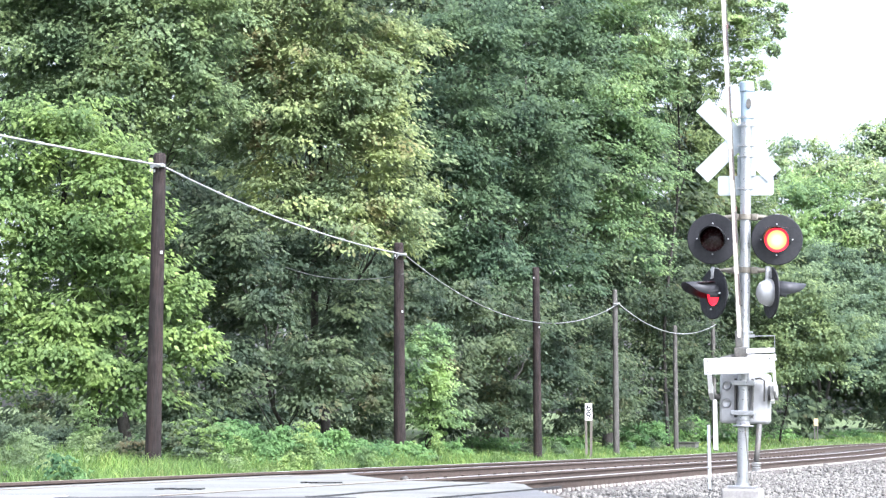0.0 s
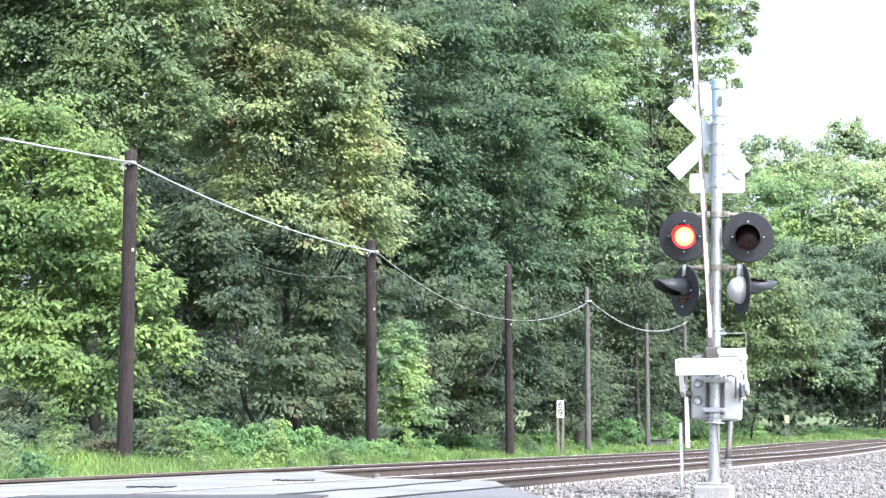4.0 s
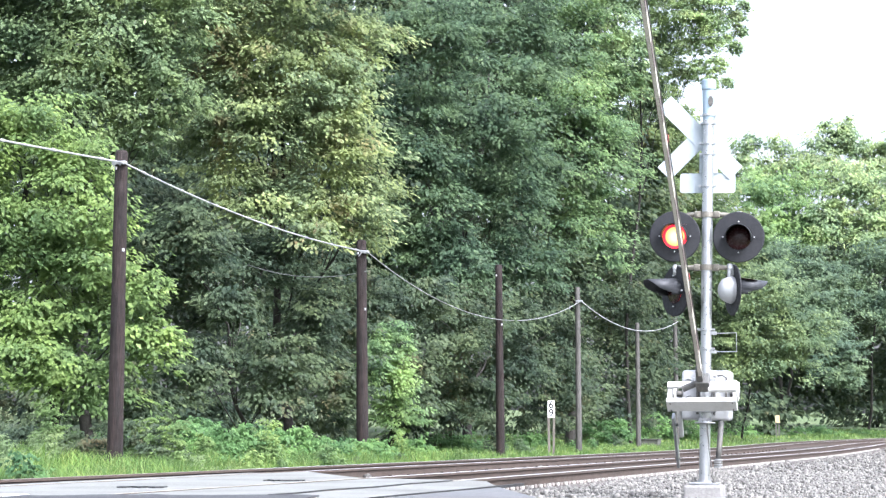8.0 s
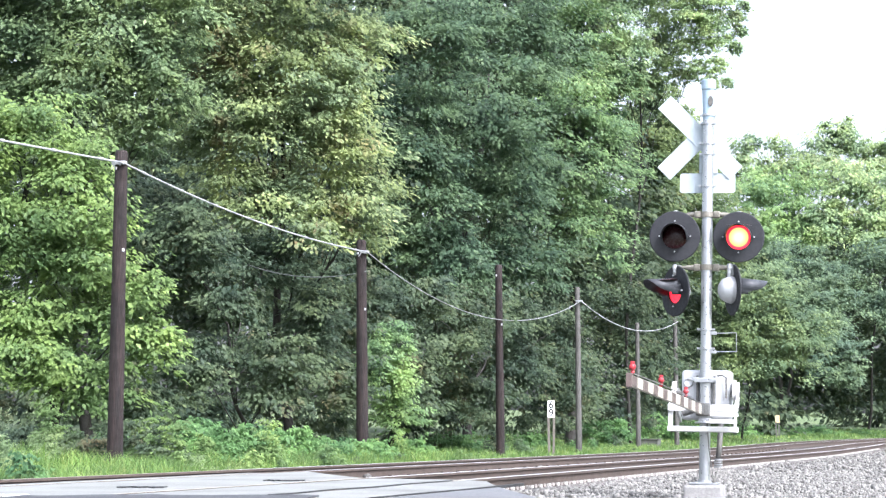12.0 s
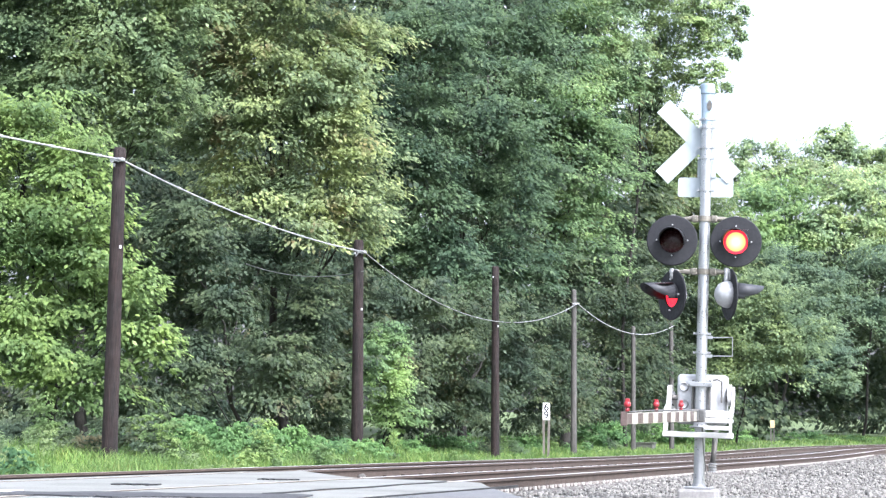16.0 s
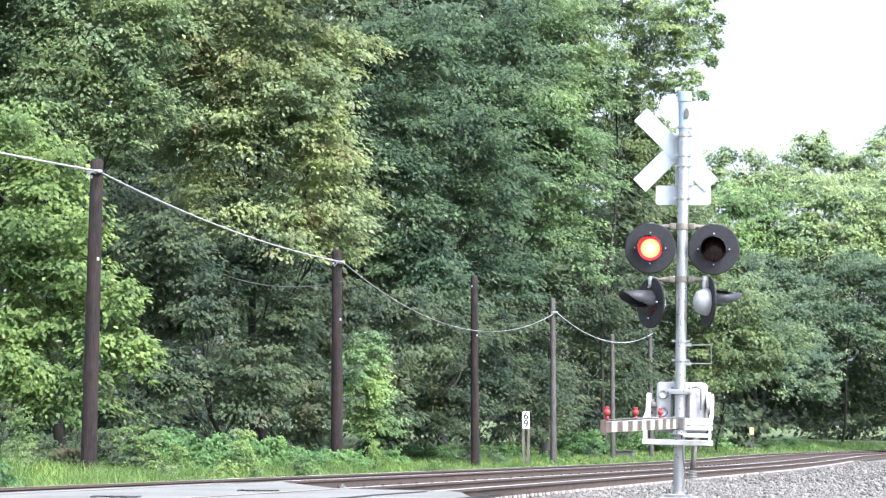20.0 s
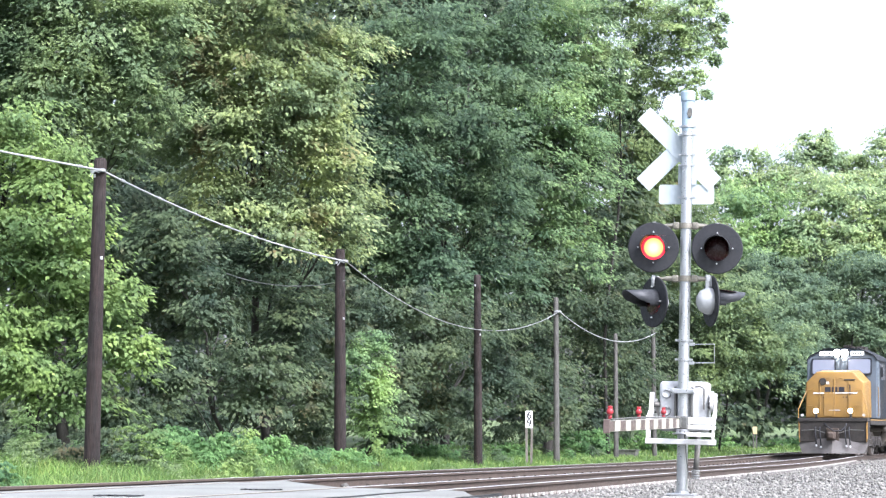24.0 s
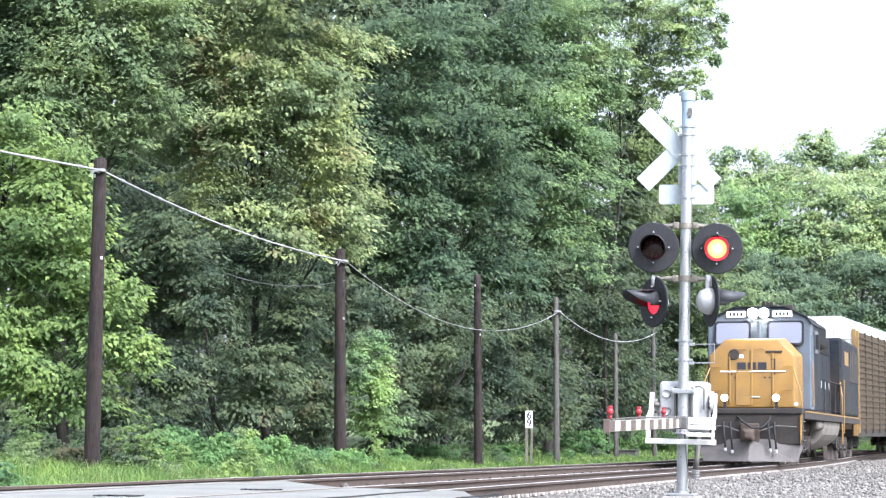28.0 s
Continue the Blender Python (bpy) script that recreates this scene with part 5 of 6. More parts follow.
def build_rack():
    e = empty("autorack_wagon", Matrix.Identity(4), "tall enclosed brown car-carrier wagon with white end and pale roof", "freight wagon", "train wagons")
    W, L = 1.58, 27.4
    part("underframe", new_bm(box, -W, W, 0.3, L - 0.3, 0.85, 1.15, 0.02), loco_dark, e)
    bm = bmesh.new()
    roof = [(-W, 5.12), (-W + 0.1, 5.40), (-0.95, 5.74), (0.95, 5.74), (W - 0.1, 5.40), (W, 5.12)]
    prism(bm, roof, 0.12, L - 0.12)
    part("roof", bm, rack_roof, e, "pale galvanised arched roof")
    for i in range(26):
        bm = bmesh.new()
        prism(bm, [(a * 1.004, b + 0.018) for a, b in roof], 0.4 + i * 1.03, 0.46 + i * 1.03)
        part("roof_seam", bm, rack_roof, e)
    bm = bmesh.new()
    prism(bm, [(-W + 0.14, 3.8), (W - 0.14, 3.8), (W - 0.14, 5.30), (0.93, 5.70), (-0.93, 5.70), (-W + 0.14, 5.30)], 0.06, 0.10)
    part("end_panel", bm, rack_white, e, "white upper end panel")
    for x in (-0.75, 0.0, 0.75):
        part("end_rib", new_bm(box, x - 0.03, x + 0.03, 0.02, 0.056, 3.85, 5.3, 0.004), rack_white, e)
    for z in (4.3, 4.8):
        part("end_rib", new_bm(box, -1.40, 1.40, 0.02, 0.056, z, z + 0.04, 0.004), rack_white, e)
    for s in (-1, 1):
        part("end_door", new_bm(box, s * 0.72 - 0.70, s * 0.72 + 0.70, 0.06, 0.11, 1.16, 3.79, 0.01), rack_brown, e, "brown corrugated end door")
        part("corner_post", new_bm(box, s * (W - 0.06) - 0.075, s * (W - 0.06) + 0.075, 0.0, 0.16, 0.9, 5.2, 0.01), rack_yellow, e, "rusty yellow corner post")
        part("corner_ladder", new_bm(box, s * (W + 0.05) - 0.02, s * (W + 0.05) + 0.02, 0.2, 0.24, 1.0, 5.1), rack_yellow, e)
        for i in range(13):
            y = 0.45 + i * 2.05
            p = part("side_panel", new_bm(box, s * W - 0.03, s * W + 0.03, y + 0.05, y + 1.98, 1.16, 5.10, 0.006), rack_brown, e, "dusty brown perforated side panel")
            if i < 7:
                for j in range(16):
                    z = 1.4 + j * 0.23
                    part("panel_rib", new_bm(box, s * (W + 0.04) - 0.022, s * (W + 0.04) + 0.022, y + 0.06, y + 1.97, z, z + 0.075), rack_brown, p)
            part("side_post", new_bm(box, s * (W + 0.03) - 0.05, s * (W + 0.03) + 0.05, y - 0.05, y + 0.05, 1.0, 5.15, 0.008), rack_brown if i else rack_yellow, e)
    part("coupler", new_bm(box, -0.12, 0.12, -0.6, 0.4, 0.75, 1.0, 0.03), loco_dark, e)
    for y in (2.6, L - 2.6):
        truck(e, y, (y - 0.86, y + 0.86), 0.42, 1.0)
        for a in (y - 0.86, y + 0.86):
            wheelset(e, a, 0.42, 20)
    return e


loco, loco_wheels = build_locomotive()
rack = build_rack()
rack_b = copy_thing(rack, Matrix.Identity(4))


# ---- foliage ----
def unit(v):
    return v / (np.linalg.norm(v, axis=-1, keepdims=True) + 1e-9)


def sprays(g, lobe, leaf, span, n, reach, cover, broad, droop=0.34):
    """Boughs on one lobe (x, y, z and three radii): each reaches outwards and droops, a flat ragged spray of leafy twigs."""
    x, y, z, rx, ry, rz = lobe
    d = unit(g.normal(size=(n * 5, 3)))
    lit = d @ np.array([0.15, -0.86, 0.45])
    d = d[g.uniform(0, 1, len(d)) < np.clip(0.42 + 0.8 * lit, 0.04, 1)][:n]
    n = len(d)
    size = span * g.uniform(0.6, 1.3, n)
    root = np.array([x, y, z]) + d * np.array([rx, ry, rz]) * g.uniform(reach[0], reach[1], (n, 1))
    way = unit(d * np.array([1, 1, 0.0]) + g.normal(0, 0.35, (n, 3)) * np.array([1, 1, 0.0]) + np.array([0, -0.12, 0.0]))
    rise = np.clip(0.10 + 0.5 * d[:, 2] + g.normal(0, 0.12, n), -0.4, 0.7)
    side = np.stack([-way[:, 1], way[:, 0], np.zeros(n)], 1)
    total = cover * span * span * 0.75 / (0.36 * leaf * leaf)
    tw = int(np.clip(round(total / 4), 3, 14))
    m = max(2, round(total / tw))
    u = g.uniform(-0.35, 0.75, (n, tw))
    v = g.uniform(-1, 1, (n, tw)) * broad * np.sqrt(np.clip(1 - (u / 0.85) ** 2, 0.05, 1))
    tip = root[:, None] + (way[:, None] * u[..., None] + side[:, None] * v[..., None]) * size[:, None, None]
    tip[..., 2] += size[:, None] * (rise[:, None] * u - droop * (u.clip(0) ** 2 + 1.1 * v ** 2) + g.normal(0, 0.04, (n, tw)))
    fan = unit(way[:, None] * 0.9 + side[:, None] * (2.2 * v[..., None]) + g.normal(0, 0.15, (n, tw, 3)))
    P, F = np.repeat(tip.reshape(-1, 3), m, 0), np.repeat(fan.reshape(-1, 3), m, 0)
    S = np.repeat(np.repeat(size, tw), m)
    keep = g.uniform(0, 1, len(P)) < np.repeat(g.uniform(0.45, 1.0, n * tw), m)
    P, F, S = P[keep], F[keep], S[keep]
    q = len(P)
    off = g.normal(0, 1, (q, 3)) * np.array([0.12, 0.12, 0.06]) * S[:, None] + F * (g.uniform(-0.15, 0.18, q) * S)[:, None]
    P = P + off
    P[:, 2] -= 0.35 * np.abs(off[:, 0] + off[:, 1])
    ln = unit(F * 0.75 + off / S[:, None] * 2.2 + g.normal(0, 0.22, (q, 3)) + np.array([0, 0, -0.62]))
    nr = np.array([0, -0.35, 0.8]) + F * 0.55 + g.normal(0, 0.26, (q, 3))
    wd = unit(np.cross(ln, nr))
    nn = np.cross(wd, ln)
    s = leaf * g.uniform(0.6, 1.25, (q, 1))
    return np.stack([P - ln * s * 0.5, P - ln * s * 0.04 + wd * s * 0.29 + nn * s * 0.09, P + ln * s * 0.55, P - ln * s * 0.04 - wd * s * 0.29 + nn * s * 0.09], 1).reshape(-1, 3)


def leaf_cloud(lobes, leaf, dens, seed, tiers=False):
    """Leaves of a crown. With tiers, broad boughs stand out from a sparser inner crown, with gaps between one and the next."""
    g = np.random.default_rng(seed)
    out = []
    for lobe in lobes:
        area, r = lobe[3] * lobe[5], (lobe[3] * lobe[5]) ** 0.5
        if tiers and r > 0.8:
            inner = min(0.55 * r, 7 * leaf)
            out.append(sprays(g, lobe, leaf * 1.15, inner, max(3, int(dens * 5.0 * area / (inner * inner * 0.42))), (0.35, 0.7), 1.0, 0.42))
            outer = min(0.85 * r, 11 * leaf)
            out.append(sprays(g, lobe, leaf, outer, max(4, int(dens * 5.4 * area / (outer * outer * 0.5))), (0.62, 0.98), 1.25, 0.52))
        else:
            span = min(0.6 * r, 8.8 * leaf)
            out.append(sprays(g, lobe, leaf, span, max(3, int(dens * 10.5 * area / (span * span * 0.42))), (0.5, 0.93), 1.1, 0.42))
    v = np.concatenate(out)
    return v, np.arange(len(v)).reshape(-1, 4)


seeds = iter(range(100, 400))


def limb(bm, a, b, r0, r1, rn, n=5):
    pts = []
    for i in range(n + 1):
        s = i / n
        p = a.lerp(b, s)
        p.z += 0.02 * (b - a).length * math.sin(math.pi * s)
        if 0 < i < n:
            p += Vector((rn.uniform(-1, 1), rn.uniform(-1, 1), rn.uniform(-1, 1))) * 0.05 * (b - a).length
        pts.append(p)
    for i in range(n):
        rod(bm, pts[i], pts[i + 1], r0 + (r1 - r0) * i / n, r0 + (r1 - r0) * (i + 1) / n, 8, False)


def tree(name, label, category, mat, leaf, dens, trunk, lobes):
    x, y, r = trunk
    z0 = soil_at(x, y) - 0.2
    e = empty(name, Matrix.Identity(4), label, category, "trackside trees")
    rn = random.Random(int(x * 100))
    top = max(l[2] for l in lobes)
    bm = bmesh.new()
    n = 8
    high = max(lobes, key=lambda l: l[2])
    pts = [Vector((x + (high[0] - x) * (i / n) ** 1.5 + 0.2 * math.sin(i * 1.3 + x), y + (high[1] - y) * (i / n) + 0.2 * math.cos(i * 1.1 + y), z0 + (top - z0) * i / n)) for i in range(n + 1)]
    for i in range(n):
        rod(bm, pts[i], pts[i + 1], r * (1.15 - i / n), r * (1.15 - (i + 1) / n), 10, False)
    part("trunk", bm, bark, e, smooth=True)
    for l in lobes[:7]:
        r = trunk[2]
        b = Vector((l[0], l[1] - 0.15 * l[4], l[2]))
        i = min(n - 1, max(1, int(n * (b.z - 1.2 - z0) / (top - z0) * 0.8)))
        bm = bmesh.new()
        limb(bm, pts[i], b, r * 0.32 * (1.2 - i / n), min(0.03, 0.1 * r), rn)
        for q in range(4):
            c = b + Vector((rn.uniform(-0.6, 0.6) * l[3], rn.uniform(-0.6, 0.3) * l[4], rn.uniform(-0.4, 0.6) * l[5]))
            limb(bm, pts[i].lerp(b, rn.uniform(0.5, 0.95)), c, min(0.035, 0.12 * r), 0.008, rn, 3)
        part("limb", bm, bark, e, smooth=True)
    v, f = leaf_cloud(lobes, leaf, dens, next(seeds), True)
    raw("crown", v, f, mat, e)
    return e


def woods(name, label, category, mat, leaf, dens, trunk, lobes, kind):
    v, f = leaf_cloud(lobes, leaf, dens, next(seeds))
    return tagged(raw(name, v, f, mat), label, category, kind=kind)


def shrub(name, label, category, mat, leaf, dens, trunk, lobes):
    v, f = leaf_cloud(lobes, leaf, dens * 1.3, next(seeds))
    return tagged(raw(name, v, f, mat), label, category, kind="stuff")


tree("boxelder_tree", "bright green leafy young boxelder tree at the wood edge", "tree", leaf_bright, 0.14, 1.15, (-8.68, 45.2, 0.12),
      [(-9.52, 43, 7.16, 1.25, 1.09, 1.18), (-8.4, 43, 6.03, 1.37, 1.15, 1.18), (-9.27, 43, 4.66, 1.5, 1.23, 1.25),
       (-7.9, 43, 4.29, 1.18, 1.12, 1.31), (-8.9, 43, 2.79, 1.62, 1.35, 1.37), (-7.03, 43, 3.17, 1.06, 0.98, 1.12),
       (-8.15, 43, 1.67, 1.5, 1.07, 0.87), (-6.34, 43, 2.48, 0.69, 0.62, 0.69), (-10.77, 43, 5.41, 1.5, 1.74, 2.37),
       (-10.52, 43, 2.67, 1.5, 1.51, 1.87)])
tree("elm_tree", "grey-green elm tree with dense fine foliage", "tree", leaf_grey, 0.145, 1.1, (-9.19, 51.2, 0.15),
      [(-10.28, 49, 10.63, 1.85, 1.57, 1.63), (-8.29, 49, 10.92, 1.85, 1.57, 1.63), (-9.0, 49, 9.21, 1.85, 1.5, 1.49),
       (-7.3, 49, 9.36, 1.14, 1.18, 1.49), (-7.73, 49, 8.15, 0.99, 0.83, 0.85), (-11.14, 49, 9.36, 1.42, 1.15, 1.14),
       (-9.71, 49, 12.76, 2.84, 2.05, 1.7), (-12.27, 49, 11.2, 1.7, 1.73, 2.13), (-7.02, 49, 11.34, 1.14, 1.09, 1.28)])
tree("hackberry_tree", "olive green tree yellowing towards autumn", "tree", leaf_olive, 0.15, 1.1, (-4.45, 55.45, 0.13),
      [(-5.9, 53, 11.76, 2.0, 1.62, 1.61), (-4.06, 53, 11.15, 1.84, 1.62, 1.77), (-5.95, 53, 9.77, 1.35, 1.2, 1.3),
       (-4.67, 53, 8.85, 1.92, 1.59, 1.61), (-2.88, 53.91, 8.36, 1.56, 1.37, 1.48), (-2.27, 54.37, 6.62, 1.1, 1.06, 1.26),
       (-3.59, 53, 6.46, 1.61, 1.31, 1.31), (-5.59, 53, 7.23, 1.69, 1.35, 1.31), (-6.35, 53, 8.54, 0.95, 0.9, 1.2),
       (-2.26, 54.23, 11.55, 1.02, 1.1, 1.41), (-6.4, 53, 11.46, 1.0, 1.0, 1.4), (-4.82, 53, 13.61, 3.23, 2.21, 1.69),
       (-3.44, 53, 9.61, 1.46, 1.28, 1.38), (-2.67, 53, 9.61, 0.92, 0.83, 0.92)])
tree("maple_tree", "tall dark green maple tree beside the railway", "tree", leaf_maple, 0.175, 1.15, (0.74, 73.5, 0.16),
      [(-0.47, 67, 14.34, 2.04, 1.69, 1.71), (2.5, 74.34, 15.85, 2.44, 2.03, 2.08), (-1.24, 67, 11.81, 1.71, 1.55, 1.71),
       (1.35, 70.35, 11.97, 2.31, 1.92, 1.97), (-0.66, 67, 9.09, 1.71, 1.55, 1.71), (2.0, 71.9, 9.3, 2.18, 1.81, 1.84),
       (0.12, 67, 6.57, 1.71, 1.47, 1.55), (3.18, 75.12, 6.86, 2.1, 1.65, 1.55), (2.2, 79.09, 20.03, 4.23, 2.86, 2.12),
       (-1.63, 67, 7.15, 1.06, 1.02, 1.23),
       (3.6, 74.2, 10.66, 1.3, 1.2, 1.3), (3.25, 71.83, 13.46, 1.1, 1.1, 1.3)])
# Right flank beside the maple; its lit look comes from leaf colour.
tree("young_maple_tree", "yellow-green maple tree with layered boughs", "tree", leaf_lime, 0.175, 0.95, (5.45, 82.32, 0.2),
      [(5.62, 82.22, 17.47, 2.26, 2.09, 2.38), (5.07, 80.99, 13.7, 2.46, 2.11, 2.23), (6.83, 83.85, 12.46, 1.51, 1.61, 2.07),
       (5.31, 81.13, 9.96, 2.23, 2.01, 2.23), (7.4, 84.76, 15.78, 1.23, 1.33, 1.72), (6.32, 81.95, 8.15, 1.43, 1.44, 1.78)])
# The ash's backlit look is given by its lighter leaf colour.
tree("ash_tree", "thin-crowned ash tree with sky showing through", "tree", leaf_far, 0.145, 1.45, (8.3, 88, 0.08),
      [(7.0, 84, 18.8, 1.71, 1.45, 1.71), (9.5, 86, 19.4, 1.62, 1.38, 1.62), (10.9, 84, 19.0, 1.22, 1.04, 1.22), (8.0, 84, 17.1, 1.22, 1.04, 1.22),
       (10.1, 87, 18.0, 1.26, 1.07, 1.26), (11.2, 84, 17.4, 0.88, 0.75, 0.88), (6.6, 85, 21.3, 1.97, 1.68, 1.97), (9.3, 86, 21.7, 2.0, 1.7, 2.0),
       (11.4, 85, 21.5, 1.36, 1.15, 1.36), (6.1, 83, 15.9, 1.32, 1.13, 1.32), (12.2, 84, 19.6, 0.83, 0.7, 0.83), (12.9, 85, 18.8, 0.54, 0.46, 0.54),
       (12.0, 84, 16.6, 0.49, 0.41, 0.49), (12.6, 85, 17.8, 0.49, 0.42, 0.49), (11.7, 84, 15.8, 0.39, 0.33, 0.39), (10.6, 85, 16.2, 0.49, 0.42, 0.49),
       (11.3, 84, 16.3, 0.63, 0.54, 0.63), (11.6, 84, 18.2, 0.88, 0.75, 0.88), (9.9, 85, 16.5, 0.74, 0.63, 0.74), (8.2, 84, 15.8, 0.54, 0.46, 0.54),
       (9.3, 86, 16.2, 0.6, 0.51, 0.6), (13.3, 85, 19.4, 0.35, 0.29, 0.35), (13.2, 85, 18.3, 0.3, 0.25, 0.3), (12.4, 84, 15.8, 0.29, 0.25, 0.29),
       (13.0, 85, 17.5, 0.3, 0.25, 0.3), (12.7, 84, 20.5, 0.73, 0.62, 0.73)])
tree("oak_tree", "dull green oak standing behind the signal", "tree", leaf_olive_deep, 0.2, 1.9, (12.7, 106, 0.05),
      [(10.2, 93, 16.5, 0.97, 0.83, 0.97), (11.3, 93, 15.4, 1.02, 0.87, 1.02), (9.7, 92, 14.1, 1.12, 0.95, 1.12), (11.7, 94, 14.0, 1.09, 0.93, 1.09),
       (10.4, 93, 12.5, 1.21, 1.03, 1.21), (10.2, 98, 17.8, 1.14, 0.97, 1.14), (12.1, 102, 18.6, 0.53, 0.45, 0.53), (9.0, 98, 15.7, 1.14, 0.97, 1.14),
       (11.3, 100, 15.9, 1.45, 1.23, 1.45), (12.6, 100, 14.3, 1.51, 1.28, 1.51), (10.3, 98, 13.7, 1.28, 1.09, 1.28), (14.0, 101, 13.4, 1.05, 0.9, 1.05),
       (13.0, 99, 11.6, 1.58, 1.34, 1.58), (10.7, 98, 11.7, 1.56, 1.33, 1.56), (14.6, 101, 11.4, 1.17, 1.0, 1.17), (9.8, 98, 10.0, 1.42, 1.21, 1.42),
       (12.0, 99, 9.5, 1.72, 1.46, 1.72), (14.1, 100, 9.3, 1.45, 1.23, 1.45), (11.9, 103, 17.6, 0.78, 0.66, 0.78), (9.9, 101, 16.9, 0.82, 0.7, 0.82)])
# Haze on the far crowns is painted in through their pale leaves.
tree("locust_tree", "tall pale green tree against the white sky", "tree", leaf_haze_pale, 0.29, 1.25, (25.5, 156, 0.15),
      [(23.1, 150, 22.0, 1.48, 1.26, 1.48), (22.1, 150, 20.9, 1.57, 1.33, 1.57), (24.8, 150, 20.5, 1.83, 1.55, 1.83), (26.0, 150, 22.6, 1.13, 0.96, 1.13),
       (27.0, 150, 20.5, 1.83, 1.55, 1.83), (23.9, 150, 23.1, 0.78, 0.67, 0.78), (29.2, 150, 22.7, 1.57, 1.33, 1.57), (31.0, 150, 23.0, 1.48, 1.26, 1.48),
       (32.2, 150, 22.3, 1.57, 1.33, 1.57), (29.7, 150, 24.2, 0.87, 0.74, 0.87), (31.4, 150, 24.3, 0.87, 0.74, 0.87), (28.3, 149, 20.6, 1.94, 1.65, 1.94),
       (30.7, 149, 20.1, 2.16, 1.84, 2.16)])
tree("locust_tree", "tall pale tree at the end of the far wood", "tree", leaf_haze_pale, 0.29, 1.25, (37.8, 156, 0.15),
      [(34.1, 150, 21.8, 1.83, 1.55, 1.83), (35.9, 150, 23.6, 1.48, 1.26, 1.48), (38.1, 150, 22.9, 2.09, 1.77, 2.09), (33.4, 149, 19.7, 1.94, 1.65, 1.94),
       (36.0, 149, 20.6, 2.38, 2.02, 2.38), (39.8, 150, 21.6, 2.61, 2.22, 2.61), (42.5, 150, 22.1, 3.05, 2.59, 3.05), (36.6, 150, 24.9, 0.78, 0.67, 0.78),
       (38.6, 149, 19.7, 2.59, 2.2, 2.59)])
tree("linden_tree", "round-crowned fresh green tree beyond the curve", "tree", leaf_fresh, 0.27, 1.25, (25.3, 147, 0.15),
      [(21.6, 138, 16.8, 2.2, 1.87, 2.2), (24.8, 139, 17.2, 2.34, 1.99, 2.34), (19.8, 137, 14.9, 1.79, 1.52, 1.79), (23.0, 137, 14.5, 2.19, 1.86, 2.19),
       (26.2, 138, 15.0, 2.0, 1.7, 2.0), (23.1, 140, 18.1, 1.62, 1.38, 1.62)])
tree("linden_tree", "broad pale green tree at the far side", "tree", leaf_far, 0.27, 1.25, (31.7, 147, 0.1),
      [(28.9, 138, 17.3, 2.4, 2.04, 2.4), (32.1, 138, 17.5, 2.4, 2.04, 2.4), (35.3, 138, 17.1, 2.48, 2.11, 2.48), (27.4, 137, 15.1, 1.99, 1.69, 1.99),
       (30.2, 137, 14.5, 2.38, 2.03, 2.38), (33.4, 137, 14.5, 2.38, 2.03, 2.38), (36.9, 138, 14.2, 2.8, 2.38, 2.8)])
# Overhanging crowns by the recess use the shade-coloured far leaf.
tree("mulberry_tree", "soft green tree leaning over the curving track", "tree", leaf_far_shade, 0.2, 1.1, (22.9, 133, 0.12),
      [(18.5, 126, 10.8, 1.64, 1.4, 1.64), (21.1, 126, 11.2, 1.9, 1.62, 1.9), (23.9, 127, 11.3, 1.84, 1.57, 1.84), (19.6, 124, 8.8, 1.73, 1.47, 1.73),
       (22.2, 124, 8.8, 1.87, 1.59, 1.87), (24.9, 125, 9.3, 1.74, 1.48, 1.74), (23.6, 122, 6.9, 1.63, 1.38, 1.63), (21.1, 121, 6.2, 1.26, 1.07, 1.26),
       (24.8, 121, 5.8, 1.33, 1.13, 1.33), (25.0, 120, 4.0, 0.97, 0.83, 0.97), (23.3, 120, 4.7, 1.18, 1.01, 1.18)])
tree("mulberry_tree", "shaded green tree overhanging the distant track", "tree", leaf_far_shade, 0.22, 1.1, (34.7, 140, 0.15),
      [(27.4, 128, 11.3, 1.93, 1.64, 1.93), (30.0, 128, 11.4, 2.04, 1.74, 2.04), (32.8, 128, 11.0, 2.23, 1.89, 2.23), (28.3, 127, 9.0, 1.55, 1.31, 1.55),
       (31.1, 128, 8.7, 1.86, 1.58, 1.86), (33.7, 128, 8.4, 2.04, 1.74, 2.04), (29.1, 126, 7.5, 0.95, 0.81, 0.95), (36.6, 130, 10.0, 3.02, 2.56, 3.02)])
